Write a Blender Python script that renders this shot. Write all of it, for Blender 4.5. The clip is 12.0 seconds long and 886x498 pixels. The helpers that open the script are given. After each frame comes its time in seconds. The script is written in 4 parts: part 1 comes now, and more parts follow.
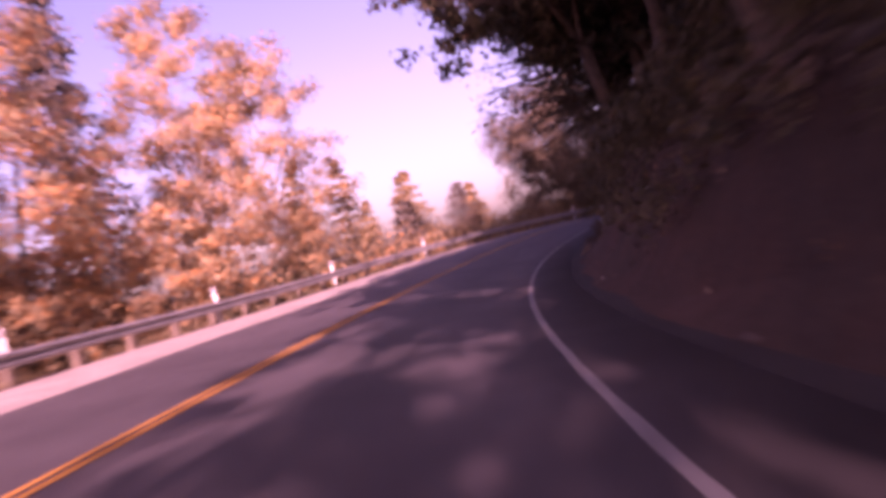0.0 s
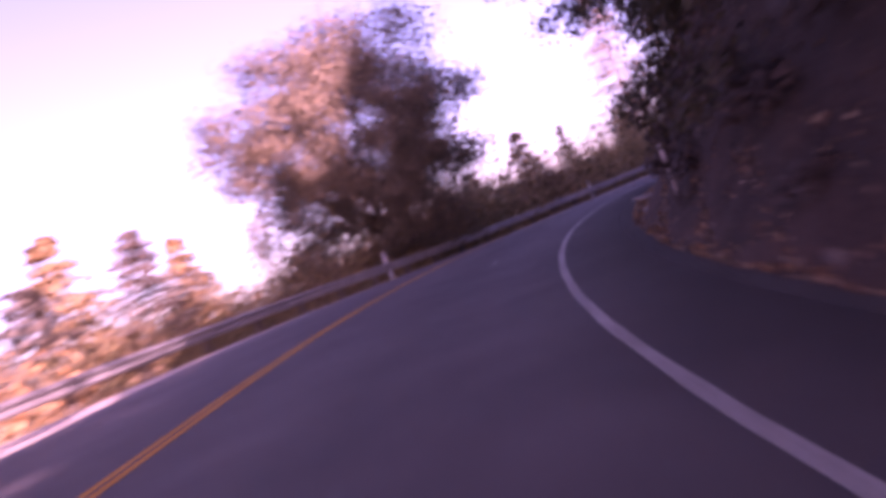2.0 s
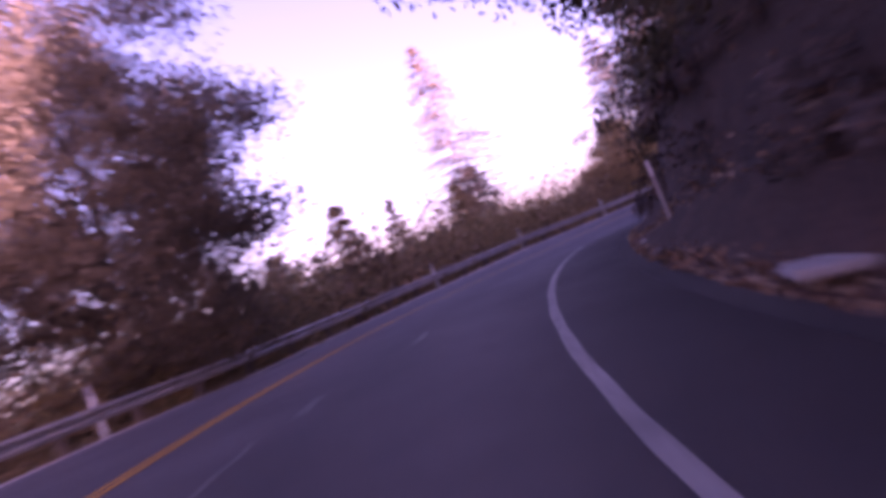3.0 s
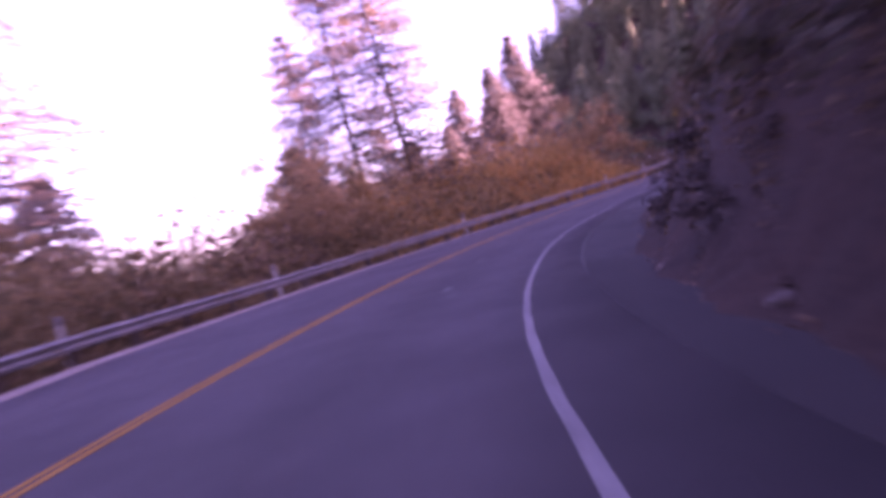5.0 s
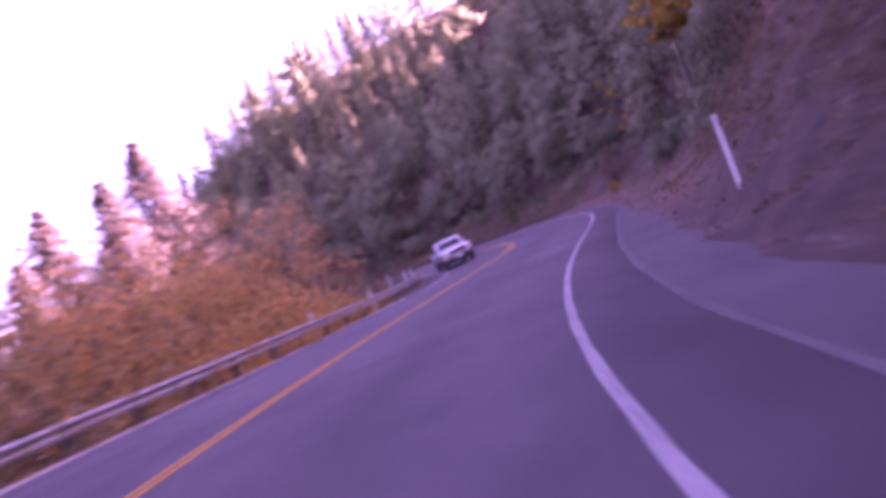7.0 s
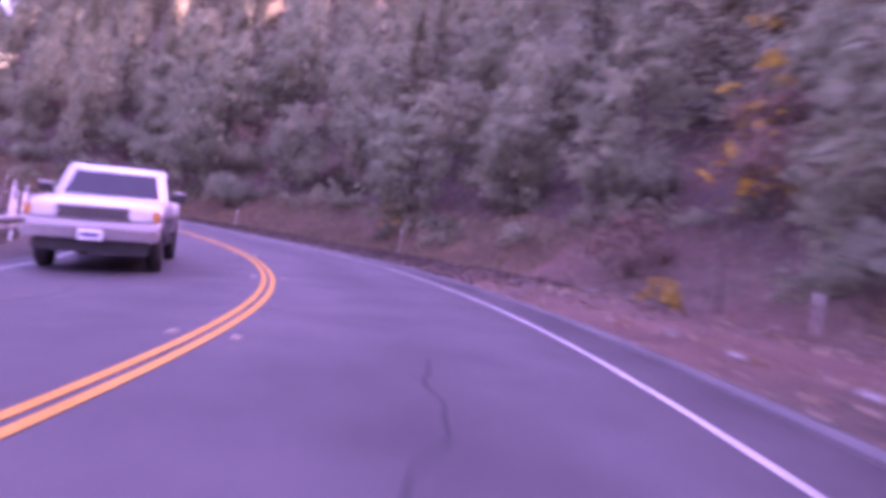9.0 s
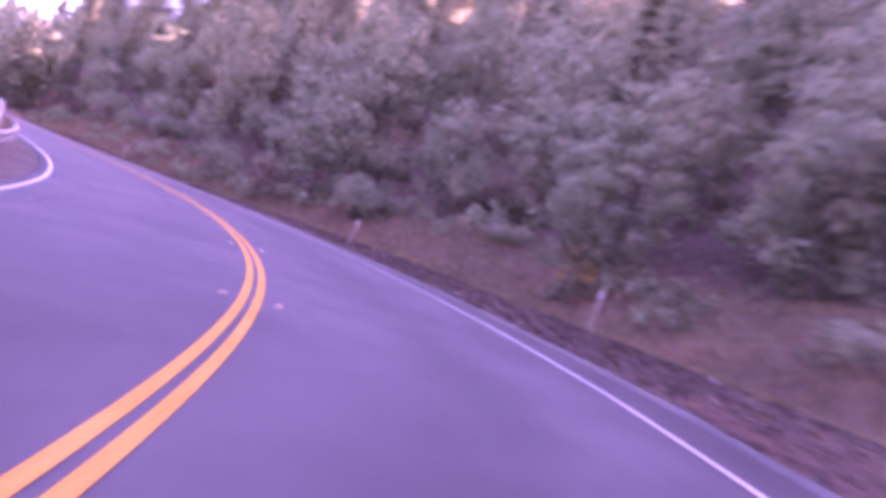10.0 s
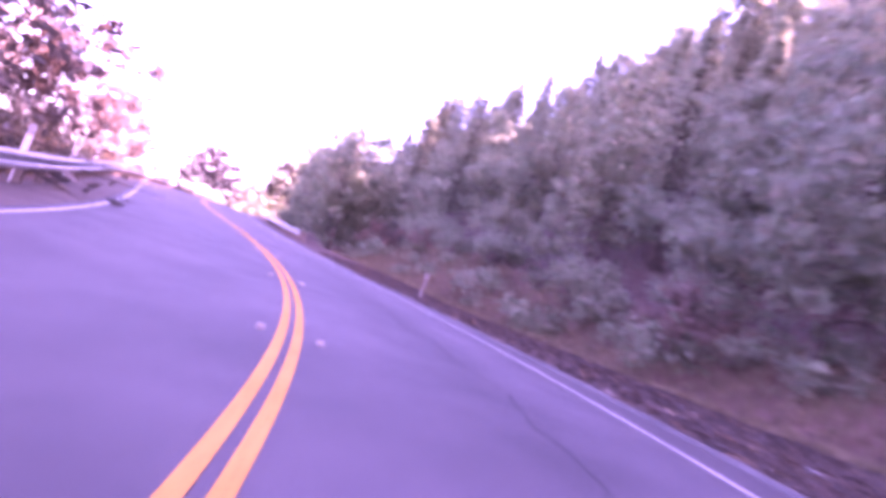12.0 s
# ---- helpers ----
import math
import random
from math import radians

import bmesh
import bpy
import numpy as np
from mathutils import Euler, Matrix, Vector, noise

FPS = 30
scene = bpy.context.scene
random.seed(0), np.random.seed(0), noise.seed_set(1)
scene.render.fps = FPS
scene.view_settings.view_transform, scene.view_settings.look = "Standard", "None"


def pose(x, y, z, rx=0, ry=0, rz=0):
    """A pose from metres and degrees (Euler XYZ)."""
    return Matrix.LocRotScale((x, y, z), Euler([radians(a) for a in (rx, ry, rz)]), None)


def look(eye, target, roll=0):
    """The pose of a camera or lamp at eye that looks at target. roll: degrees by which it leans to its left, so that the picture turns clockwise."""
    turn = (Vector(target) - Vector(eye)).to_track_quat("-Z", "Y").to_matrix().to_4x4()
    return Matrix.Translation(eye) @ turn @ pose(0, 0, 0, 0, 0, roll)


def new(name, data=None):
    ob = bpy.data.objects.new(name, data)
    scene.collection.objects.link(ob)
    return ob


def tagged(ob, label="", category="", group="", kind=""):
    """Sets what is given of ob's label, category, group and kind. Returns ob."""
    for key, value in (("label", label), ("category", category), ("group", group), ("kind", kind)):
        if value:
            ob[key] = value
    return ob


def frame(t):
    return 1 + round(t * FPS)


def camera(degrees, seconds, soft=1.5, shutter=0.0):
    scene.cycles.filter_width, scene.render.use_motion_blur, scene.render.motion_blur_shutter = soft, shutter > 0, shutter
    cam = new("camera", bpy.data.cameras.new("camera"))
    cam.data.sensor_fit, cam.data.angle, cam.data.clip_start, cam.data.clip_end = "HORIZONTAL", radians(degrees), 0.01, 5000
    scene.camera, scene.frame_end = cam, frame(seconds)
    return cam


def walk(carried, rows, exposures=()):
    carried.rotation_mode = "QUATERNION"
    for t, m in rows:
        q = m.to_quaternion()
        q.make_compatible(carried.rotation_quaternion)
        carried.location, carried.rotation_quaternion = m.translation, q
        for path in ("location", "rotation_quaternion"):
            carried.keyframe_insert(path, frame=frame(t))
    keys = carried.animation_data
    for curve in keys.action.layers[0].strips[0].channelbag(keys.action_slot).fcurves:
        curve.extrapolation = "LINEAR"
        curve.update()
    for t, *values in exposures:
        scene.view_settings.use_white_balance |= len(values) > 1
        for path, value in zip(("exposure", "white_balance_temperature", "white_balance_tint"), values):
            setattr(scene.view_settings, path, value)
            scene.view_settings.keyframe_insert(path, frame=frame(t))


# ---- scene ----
# ================= road alignment (metres along the double line, right side positive) =================
CURV = [-0.0086, -0.0085, -0.0085, -0.0091, -0.0117, -0.0143, -0.0287, -0.0249, -0.0174, -0.0192, -0.0129, -0.0290, -0.0204, -0.0038, 0.0119, 0.0283, 0.0314, 0.0208, 0.0228, 0.0106, 0.0038, -0.0014, -0.0049, -0.0042, -0.0033, -0.0032, -0.0032, -0.0033, -0.0033]
GRADE = [-0.0469, -0.0477, -0.0133, 0.0285, -0.0229, -0.0080, 0.0184, 0.0253, 0.0335, 0.0294, 0.0321, 0.0336, 0.0271, 0.0205, 0.0157]
BANK = [0.0540, 0.0638, 0.0847, 0.0599, 0.0128, 0.0644, 0.0323, -0.0249, -0.0619, -0.0248, 0.0327, 0.0226, 0.0108, 0.0073, 0.0066]
DS = 0.5
SS = np.arange(-40, 330 + DS / 2, DS)
I0 = int(40 / DS)


def along(a):
    q = np.concatenate([[0], np.cumsum((a[1:] + a[:-1]) / 2 * DS)])
    return q - q[I0]


TH = along(np.interp(SS, np.arange(-20, 261, 10), CURV))
CX, CY = along(-np.sin(TH)), along(np.cos(TH))
CZ = along(np.interp(SS, np.arange(-20, 261, 20), GRADE))
CB = np.interp(SS, np.arange(-20, 261, 20), BANK)
FALL = 0.0324          # the far lane falls away to the valley side


def surface(s, o):
    """Height of the paved surface and its shoulders."""
    return (np.interp(s, SS, CZ) - np.interp(s, SS, CB) * np.clip(o, -7.5, 7.5)
            - FALL * np.clip(-np.asarray(o, float), 0, 7.0))


def on_road(s, o, h=0.0):
    th = np.interp(s, SS, TH)
    return Vector((float(np.interp(s, SS, CX) + math.cos(th) * o), float(np.interp(s, SS, CY) + math.sin(th) * o), float(surface(s, o) + h)))


def heading(s):
    return math.degrees(float(np.interp(s, SS, TH)))


# ================= camera =================
cam = camera(65.58, 12.0, soft=4.6, shutter=0.7)
PATH = [
    (0.0, 2.940, 4.739, 0.526, 89.14, 13.70, -3.12),
    (0.5, 3.325, 11.537, 0.370, 89.33, 13.29, -6.55),
    (1.0, 4.122, 18.149, 0.194, 90.64, 15.97, -10.67),
    (1.5, 5.547, 24.501, 0.158, 89.43, 19.06, -16.15),
    (2.0, 7.551, 30.422, 0.136, 89.65, 21.55, -22.78),
    (2.5, 10.019, 35.495, 0.204, 91.27, 22.59, -31.05),
    (3.0, 12.858, 39.774, 0.317, 91.29, 21.83, -38.82),
    (3.5, 15.934, 43.376, 0.450, 90.56, 21.26, -46.49),
    (3.9, 19.041, 46.122, 0.516, 89.93, 20.16, -52.68),
    (4.4, 23.525, 49.319, 0.542, 88.72, 17.67, -59.67),
    (4.9, 28.591, 52.196, 0.403, 87.81, 15.74, -65.94),
    (5.3, 33.009, 54.157, 0.254, 87.80, 15.90, -70.99),
    (5.5, 35.325, 54.993, 0.146, 88.28, 17.27, -72.80),
    (6.0, 41.533, 56.680, 0.052, 90.32, 19.78, -79.26),
    (6.5, 47.749, 57.643, 0.053, 91.08, 21.82, -86.85),
    (7.0, 53.853, 57.719, 0.118, 91.74, 21.37, -95.23),
    (7.2, 56.388, 57.466, 0.195, 91.37, 20.28, -98.95),
    (7.6, 61.748, 56.435, 0.363, 91.62, 15.89, -105.72),
    (8.0, 67.498, 54.851, 0.543, 92.47, 7.44, -109.93),
    (8.4, 73.299, 53.012, 0.709, 93.10, -1.33, -110.54),
    (8.8, 78.776, 51.306, 0.851, 92.71, -6.71, -107.94),
    (9.0, 81.421, 50.692, 0.915, 91.48, -9.10, -105.44),
    (9.5, 87.267, 49.909, 1.074, 93.72, -14.90, -101.26),
    (10.0, 93.038, 49.628, 1.229, 92.37, -19.48, -93.21),
    (10.5, 98.792, 50.240, 1.385, 93.13, -18.72, -85.26),
    (11.0, 104.223, 51.631, 1.486, 93.80, -21.78, -77.74),
    (11.5, 109.060, 53.604, 1.636, 93.32, -21.51, -70.13),
    (12.0, 113.530, 56.062, 1.808, 93.95, -19.21, -62.96)
]
walk(cam, [(t, pose(*v)) for t, *v in PATH], exposures=[(0.0, 1.40, 7150, 118), (1.0, 1.75, 7100, 112), (2.0, 2.16, 6600, 112), (3.5, 2.28, 6500, 112), (5.3, 2.95, 6600, 123), (6.5, 3.29, 6700, 133), (7.2, 3.46, 6720, 142), (8.8, 4.2, 6750, 137), (10.0, 4.45, 6650, 135), (11.0, 4.57, 6520, 137), (12.0, 4.55, 6380, 136)])

# ================= light =================
SUN_FROM = Vector((-0.06, -1.0, 0.45)).normalized()
world = bpy.data.worlds.new("world")
scene.world = world
world.use_nodes = True
sky = world.node_tree.nodes.new("ShaderNodeTexSky")
sky.sky_type, sky.sun_disc = "NISHITA", False
sky.sun_elevation = math.asin(SUN_FROM.z)
sky.sun_rotation = math.atan2(SUN_FROM.x, SUN_FROM.y)
sky.air_density, sky.dust_density = 1.0, 2.5
world.node_tree.links.new(sky.outputs[0], world.node_tree.nodes["Background"].inputs[0])
world.node_tree.nodes["Background"].inputs[1].default_value = 0.085
sun = new("sun", bpy.data.lights.new("sun", "SUN"))
sun.data.energy, sun.data.angle, sun.data.color = 5.0, radians(0.6), (1.0, 0.86, 0.68)
sun.matrix_world = look(SUN_FROM * 100, (0, 0, 0))


# ================= materials =================
def ramp(nt, fac, stops):
    r = nt.nodes.new("ShaderNodeValToRGB")
    while len(r.color_ramp.elements) < len(stops):
        r.color_ramp.elements.new(0.5)
    for e, (p, c) in zip(r.color_ramp.elements, stops):
        e.position, e.color = p, (*c, 1)
    nt.links.new(fac, r.inputs[0])
    return r.outputs[0]


def noise_tex(nt, scale, detail=6.0, rough=0.6, coords="Object"):
    tc = nt.nodes.new("ShaderNodeTexCoord")
    n = nt.nodes.new("ShaderNodeTexNoise")
    n.inputs["Scale"].default_value, n.inputs["Detail"].default_value, n.inputs["Roughness"].default_value = scale, detail, rough
    nt.links.new(tc.outputs[coords], n.inputs["Vector"])
    return n.outputs["Fac"]


def mixed(nt, a, b, fac, mode="MIX"):
    m = nt.nodes.new("ShaderNodeMix")
    m.data_type, m.blend_type = "RGBA", mode
    for sock, v in ((m.inputs[0], fac), (m.inputs[6], a), (m.inputs[7], b)):
        if isinstance(v, (int, float)):
            sock.default_value = v
        elif isinstance(v, tuple):
            sock.default_value = (*v, 1)
        else:
            nt.links.new(v, sock)
    return m.outputs[2]


def material(name, stops, scale=2.0, stops2=None, scale2=30.0, amount=0.5, rough=0.8, metal=0.0, bump=0.0, bump_scale=40.0):
    """Two scales of noise on the colour, and a fine relief."""
    m = bpy.data.materials.new(name)
    m.use_nodes = True
    nt = m.node_tree
    p = nt.nodes["Principled BSDF"]
    col = ramp(nt, noise_tex(nt, scale), stops)
    if stops2:
        col = mixed(nt, col, ramp(nt, noise_tex(nt, scale2, 4), stops2), amount, "MULTIPLY")
    nt.links.new(col, p.inputs["Base Color"])
    p.inputs["Roughness"].default_value, p.inputs["Metallic"].default_value = rough, metal
    if bump:
        b = nt.nodes.new("ShaderNodeBump")
        b.inputs["Strength"].default_value, b.inputs["Distance"].default_value = bump, 0.02
        nt.links.new(noise_tex(nt, bump_scale, 5), b.inputs["Height"])
        nt.links.new(b.outputs[0], p.inputs["Normal"])
    return m


def leaf_material(name, colours, glow=0.35):
    """Leaves: each blade its own tone, each plant a slight shift, some light passing through."""
    m = bpy.data.materials.new(name)
    m.use_nodes = True
    nt = m.node_tree
    p = nt.nodes["Principled BSDF"]
    g = nt.nodes.new("ShaderNodeNewGeometry")
    n = len(colours)
    col = ramp(nt, g.outputs["Random Per Island"], [((i + 0.5) / n, c) for i, c in enumerate(colours)])
    oi = nt.nodes.new("ShaderNodeObjectInfo")
    col = mixed(nt, col, ramp(nt, oi.outputs["Random"], [(0.0, (0.74, 0.74, 0.70)), (0.5, (0.98, 0.98, 0.95)), (1.0, (1.0, 0.90, 0.80))]), 0.7, "MULTIPLY")
    col = mixed(nt, col, ramp(nt, noise_tex(nt, 0.8, 3), [(0.3, (0.72, 0.72, 0.72)), (0.7, (1.15, 1.12, 1.06))]), 0.8, "MULTIPLY")
    nt.links.new(col, p.inputs["Base Color"])
    p.inputs["Roughness"].default_value = 0.65
    t = nt.nodes.new("ShaderNodeBsdfTranslucent")
    nt.links.new(col, t.inputs["Color"])
    mx = nt.nodes.new("ShaderNodeMixShader")
    mx.inputs[0].default_value = glow
    nt.links.new(p.outputs[0], mx.inputs[1])
    nt.links.new(t.outputs[0], mx.inputs[2])
    nt.links.new(mx.outputs[0], nt.nodes["Material Output"].inputs["Surface"])
    return m


def asphalt_material():
    """Tarmac with polished wheel tracks, a stained lane middle, stains of its own and a left edge lightened for sun."""
    m = material("asphalt", [(0.3, (0.055, 0.047, 0.054)), (0.5, (0.072, 0.062, 0.070)), (0.7, (0.089, 0.078, 0.085))], 0.35,
                 [(0.35, (0.68, 0.68, 0.68)), (0.6, (1, 1, 1))], 55, 0.8, rough=0.78, bump=0.5, bump_scale=120)
    nt = m.node_tree
    p = nt.nodes["Principled BSDF"]
    old = p.inputs["Base Color"].links[0].from_socket
    uv = nt.nodes.new("ShaderNodeUVMap")
    sep = nt.nodes.new("ShaderNodeSeparateXYZ")
    nt.links.new(uv.outputs[0], sep.inputs[0])
    k = 1 / 10.0
    # the first two tones paint sunlight onto the valley-side edge
    tones = [(-4.6, 1.5), (-3.9, 1.25), (-2.7, 1.0), (-1.8, 1.04), (-0.9, 0.94), (0.0, 1.0), (0.9, 1.02), (1.85, 0.76), (2.8, 1.08), (3.5, 1.0), (4.4, 0.9)]
    band = ramp(nt, sep.outputs[0], [((o + 5) * k, (v, v, v)) for o, v in tones])
    blot = ramp(nt, noise_tex(nt, 0.9, 5), [(0.35, (0.76, 0.76, 0.77)), (0.65, (1.16, 1.16, 1.15))])
    nt.links.new(mixed(nt, mixed(nt, old, band, 1.0, "MULTIPLY"), blot, 0.9, "MULTIPLY"), p.inputs["Base Color"])
    return m


ASPHALT = asphalt_material()
DUST = material("road_dust", [(0.3, (0.080, 0.076, 0.076)), (0.7, (0.12, 0.114, 0.112))], 2.0, [(0.4, (0.7, 0.7, 0.7)), (0.6, (1, 1, 1))], 12, 0.9, rough=0.95)
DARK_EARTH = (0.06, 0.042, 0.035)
SCUFF = material("scuffed_asphalt", [(0.3, (0.09, 0.087, 0.09)), (0.7, (0.18, 0.175, 0.175))], 4, [(0.4, (0.5, 0.5, 0.5)), (0.6, (1, 1, 1))], 14, 0.9, rough=0.8)
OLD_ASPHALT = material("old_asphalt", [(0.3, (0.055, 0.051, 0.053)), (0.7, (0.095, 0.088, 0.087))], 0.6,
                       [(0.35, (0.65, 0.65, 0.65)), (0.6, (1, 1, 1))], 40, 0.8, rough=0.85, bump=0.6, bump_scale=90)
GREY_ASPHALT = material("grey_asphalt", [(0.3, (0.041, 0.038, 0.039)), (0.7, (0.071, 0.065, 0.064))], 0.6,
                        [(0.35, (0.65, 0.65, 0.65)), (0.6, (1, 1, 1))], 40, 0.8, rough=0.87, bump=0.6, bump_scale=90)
DARK_ASPHALT = material("dark_asphalt", [(0.3, (0.028, 0.025, 0.026)), (0.7, (0.048, 0.043, 0.042))], 0.6,
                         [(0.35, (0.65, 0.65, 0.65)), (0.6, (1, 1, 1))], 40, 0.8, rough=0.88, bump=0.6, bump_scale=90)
PALE_DIKE = material("pale_dike", [(0.3, (0.08, 0.075, 0.076)), (0.7, (0.135, 0.126, 0.126))], 1.2, [(0.35, (0.6, 0.6, 0.6)), (0.6, (1, 1, 1))], 30, 0.8, rough=0.9, bump=0.6, bump_scale=60)
TAR = material("tar", [(0.3, (0.040, 0.038, 0.041)), (0.7, (0.056, 0.053, 0.056))], 3, rough=0.95)
TAR.node_tree.nodes["Principled BSDF"].inputs["Specular IOR Level"].default_value = 0.2
YELLOW = material("yellow_paint", [(0.3, (0.52, 0.235, 0.045)), (0.7, (0.62, 0.295, 0.065))], 1.5, [(0.34, (0.5, 0.5, 0.5)), (0.52, (1, 1, 1))], 25, 0.7, rough=0.9)
YELLOW.node_tree.nodes["Principled BSDF"].inputs["Specular IOR Level"].default_value = 0.15
WHITE = material("white_paint", [(0.3, (0.33, 0.32, 0.31)), (0.7, (0.48, 0.47, 0.455))], 1.2, [(0.36, (0.4, 0.4, 0.4)), (0.52, (1, 1, 1))], 22, 0.8, rough=0.65)
WORN_WHITE = material("worn_white_paint", [(0.3, (0.20, 0.19, 0.19)), (0.7, (0.33, 0.32, 0.315))], 1.2, [(0.36, (0.4, 0.4, 0.4)), (0.52, (1, 1, 1))], 22, 0.8, rough=0.75)
GRAVEL = material("gravel", [(0.3, (0.38, 0.33, 0.30)), (0.7, (0.54, 0.48, 0.44))], 0.9, [(0.35, (0.55, 0.52, 0.5)), (0.65, (1, 1, 1))], 18, 0.9, rough=0.95, bump=0.8, bump_scale=25)
STEEL = material("galvanised_steel", [(0.3, (0.24, 0.24, 0.25)), (0.7, (0.40, 0.39, 0.39))], 1.8, [(0.3, (0.5, 0.45, 0.4)), (0.6, (1, 1, 1))], 9, 0.8, rough=0.55, metal=0.35)
POSTWOOD = material("weathered_timber", [(0.3, (0.13, 0.10, 0.075)), (0.7, (0.22, 0.17, 0.13))], 6, [(0.3, (0.6, 0.6, 0.6)), (0.7, (1, 1, 1))], 40, 0.7, rough=0.9)
DULLPLASTIC = material("dull_plastic", [(0.3, (0.27, 0.24, 0.22)), (0.7, (0.38, 0.35, 0.33))], 4, rough=0.6)
PLASTIC = material("white_plastic", [(0.3, (0.66, 0.66, 0.66)), (0.7, (0.82, 0.82, 0.80))], 4, [(0.3, (0.75, 0.72, 0.68)), (0.6, (1, 1, 1))], 25, 0.6, rough=0.5)
REFLECTOR = material("dirty_reflector", [(0.3, (0.62, 0.61, 0.60)), (0.7, (0.76, 0.75, 0.74))], 8, [(0.3, (0.7, 0.68, 0.66)), (0.6, (1, 1, 1))], 30, 0.7, rough=0.4)
DARKBAND = material("reflector_band", [(0.3, (0.25, 0.25, 0.27)), (0.7, (0.4, 0.4, 0.42))], 8, rough=0.3)
MARKER = material("ceramic_marker", [(0.3, (0.30, 0.22, 0.15)), (0.7, (0.40, 0.31, 0.22))], 20, rough=0.35)
BARK = material("bark", [(0.3, (0.055, 0.04, 0.03)), (0.7, (0.13, 0.10, 0.075))], 5, [(0.3, (0.5, 0.5, 0.5)), (0.7, (1, 1, 1))], 30, 0.8, rough=0.95, bump=0.8, bump_scale=25)
PALEBARK = material("grey_bark", [(0.3, (0.16, 0.13, 0.11)), (0.7, (0.30, 0.26, 0.22))], 5, rough=0.95)
ROCK = material("rock", [(0.3, (0.13, 0.10, 0.088)), (0.7, (0.25, 0.21, 0.185))], 3, [(0.3, (0.6, 0.6, 0.6)), (0.7, (1, 1, 1))], 22, 0.8, rough=0.9, bump=0.6)
PALEROCK = material("pale_rock", [(0.3, (0.30, 0.28, 0.27)), (0.7, (0.44, 0.42, 0.40))], 4, [(0.3, (0.7, 0.7, 0.7)), (0.7, (1, 1, 1))], 18, 0.6, rough=0.85)

L_ORANGE = leaf_material("autumn_leaves", [(0.60, 0.31, 0.12), (0.66, 0.43, 0.21), (0.56, 0.42, 0.25), (0.38, 0.35, 0.24)], 0.5)
L_RUST = leaf_material("rust_leaves", [(0.52, 0.25, 0.06), (0.62, 0.34, 0.085), (0.52, 0.33, 0.09), (0.38, 0.28, 0.10)], 0.45)
L_YELLOW = leaf_material("yellow_leaves", [(0.52, 0.33, 0.04), (0.60, 0.40, 0.05), (0.45, 0.27, 0.04), (0.30, 0.24, 0.06)], 0.45)
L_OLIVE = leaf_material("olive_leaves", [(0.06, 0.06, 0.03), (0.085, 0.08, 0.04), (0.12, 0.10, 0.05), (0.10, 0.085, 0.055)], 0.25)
L_OAK = leaf_material("oak_leaves", [(0.125, 0.11, 0.085), (0.165, 0.14, 0.10), (0.23, 0.18, 0.115), (0.19, 0.165, 0.125)], 0.3)
L_PINE = leaf_material("pine_needles", [(0.17, 0.14, 0.09), (0.23, 0.18, 0.11), (0.32, 0.23, 0.13), (0.20, 0.16, 0.12)], 0.4)
L_GOLD = leaf_material("golden_needles", [(0.36, 0.26, 0.13), (0.44, 0.31, 0.16), (0.29, 0.24, 0.13), (0.48, 0.31, 0.14)], 0.4)
L_FIR = leaf_material("fir_needles", [(0.04, 0.05, 0.03), (0.06, 0.065, 0.04), (0.085, 0.085, 0.05), (0.07, 0.065, 0.045)], 0.2)
L_BRUSH = leaf_material("brush_leaves", [(0.20, 0.27, 0.16), (0.24, 0.31, 0.20), (0.28, 0.33, 0.23), (0.29, 0.29, 0.20)], 0.55)
L_HILL = leaf_material("hill_needles", [(0.22, 0.30, 0.18), (0.26, 0.33, 0.21), (0.31, 0.37, 0.25), (0.31, 0.32, 0.22)], 0.55)
# needle tones hold both sunlit gold and shaded grey of the boughs
L_TALL = leaf_material("tall_pine_needles", [(0.24, 0.22, 0.18), (0.42, 0.32, 0.23), (0.55, 0.40, 0.23), (0.34, 0.28, 0.22)], 0.5)
L_RUSSET = leaf_material("russet_brush", [(0.24, 0.16, 0.12), (0.29, 0.19, 0.14), (0.22, 0.18, 0.13), (0.20, 0.13, 0.10)], 0.45)
L_PINK = leaf_material("pale_needles", [(0.50, 0.36, 0.26), (0.42, 0.32, 0.24), (0.55, 0.40, 0.30), (0.36, 0.28, 0.20)], 0.5)
L_HEDGE = leaf_material("hedge_leaves", [(0.22, 0.18, 0.08), (0.32, 0.24, 0.11), (0.38, 0.26, 0.12), (0.19, 0.16, 0.08)], 0.4)
L_PINE = leaf_material("pale_pine_needles", [(0.13, 0.11, 0.10), (0.17, 0.14, 0.12), (0.12, 0.11, 0.10), (0.19, 0.16, 0.13)], 0.3)
L_FAR = leaf_material("faded_leaves", [(0.052, 0.036, 0.032), (0.065, 0.044, 0.037), (0.048, 0.037, 0.034), (0.078, 0.052, 0.041)], 0.3)
L_DRY = leaf_material("dry_brush", [(0.17, 0.11, 0.06), (0.22, 0.15, 0.08), (0.13, 0.09, 0.05), (0.25, 0.17, 0.10)], 0.3)
L_GRASS = leaf_material("dry_grass", [(0.26, 0.19, 0.11), (0.32, 0.25, 0.15), (0.20, 0.15, 0.08), (0.15, 0.13, 0.07)], 0.3)
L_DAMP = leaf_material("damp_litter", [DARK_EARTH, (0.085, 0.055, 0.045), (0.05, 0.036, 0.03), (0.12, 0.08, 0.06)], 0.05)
L_LITTER = leaf_material("leaf_litter", [(0.24, 0.13, 0.07), (0.30, 0.17, 0.09), (0.16, 0.10, 0.07), (0.38, 0.28, 0.19)], 0.1)


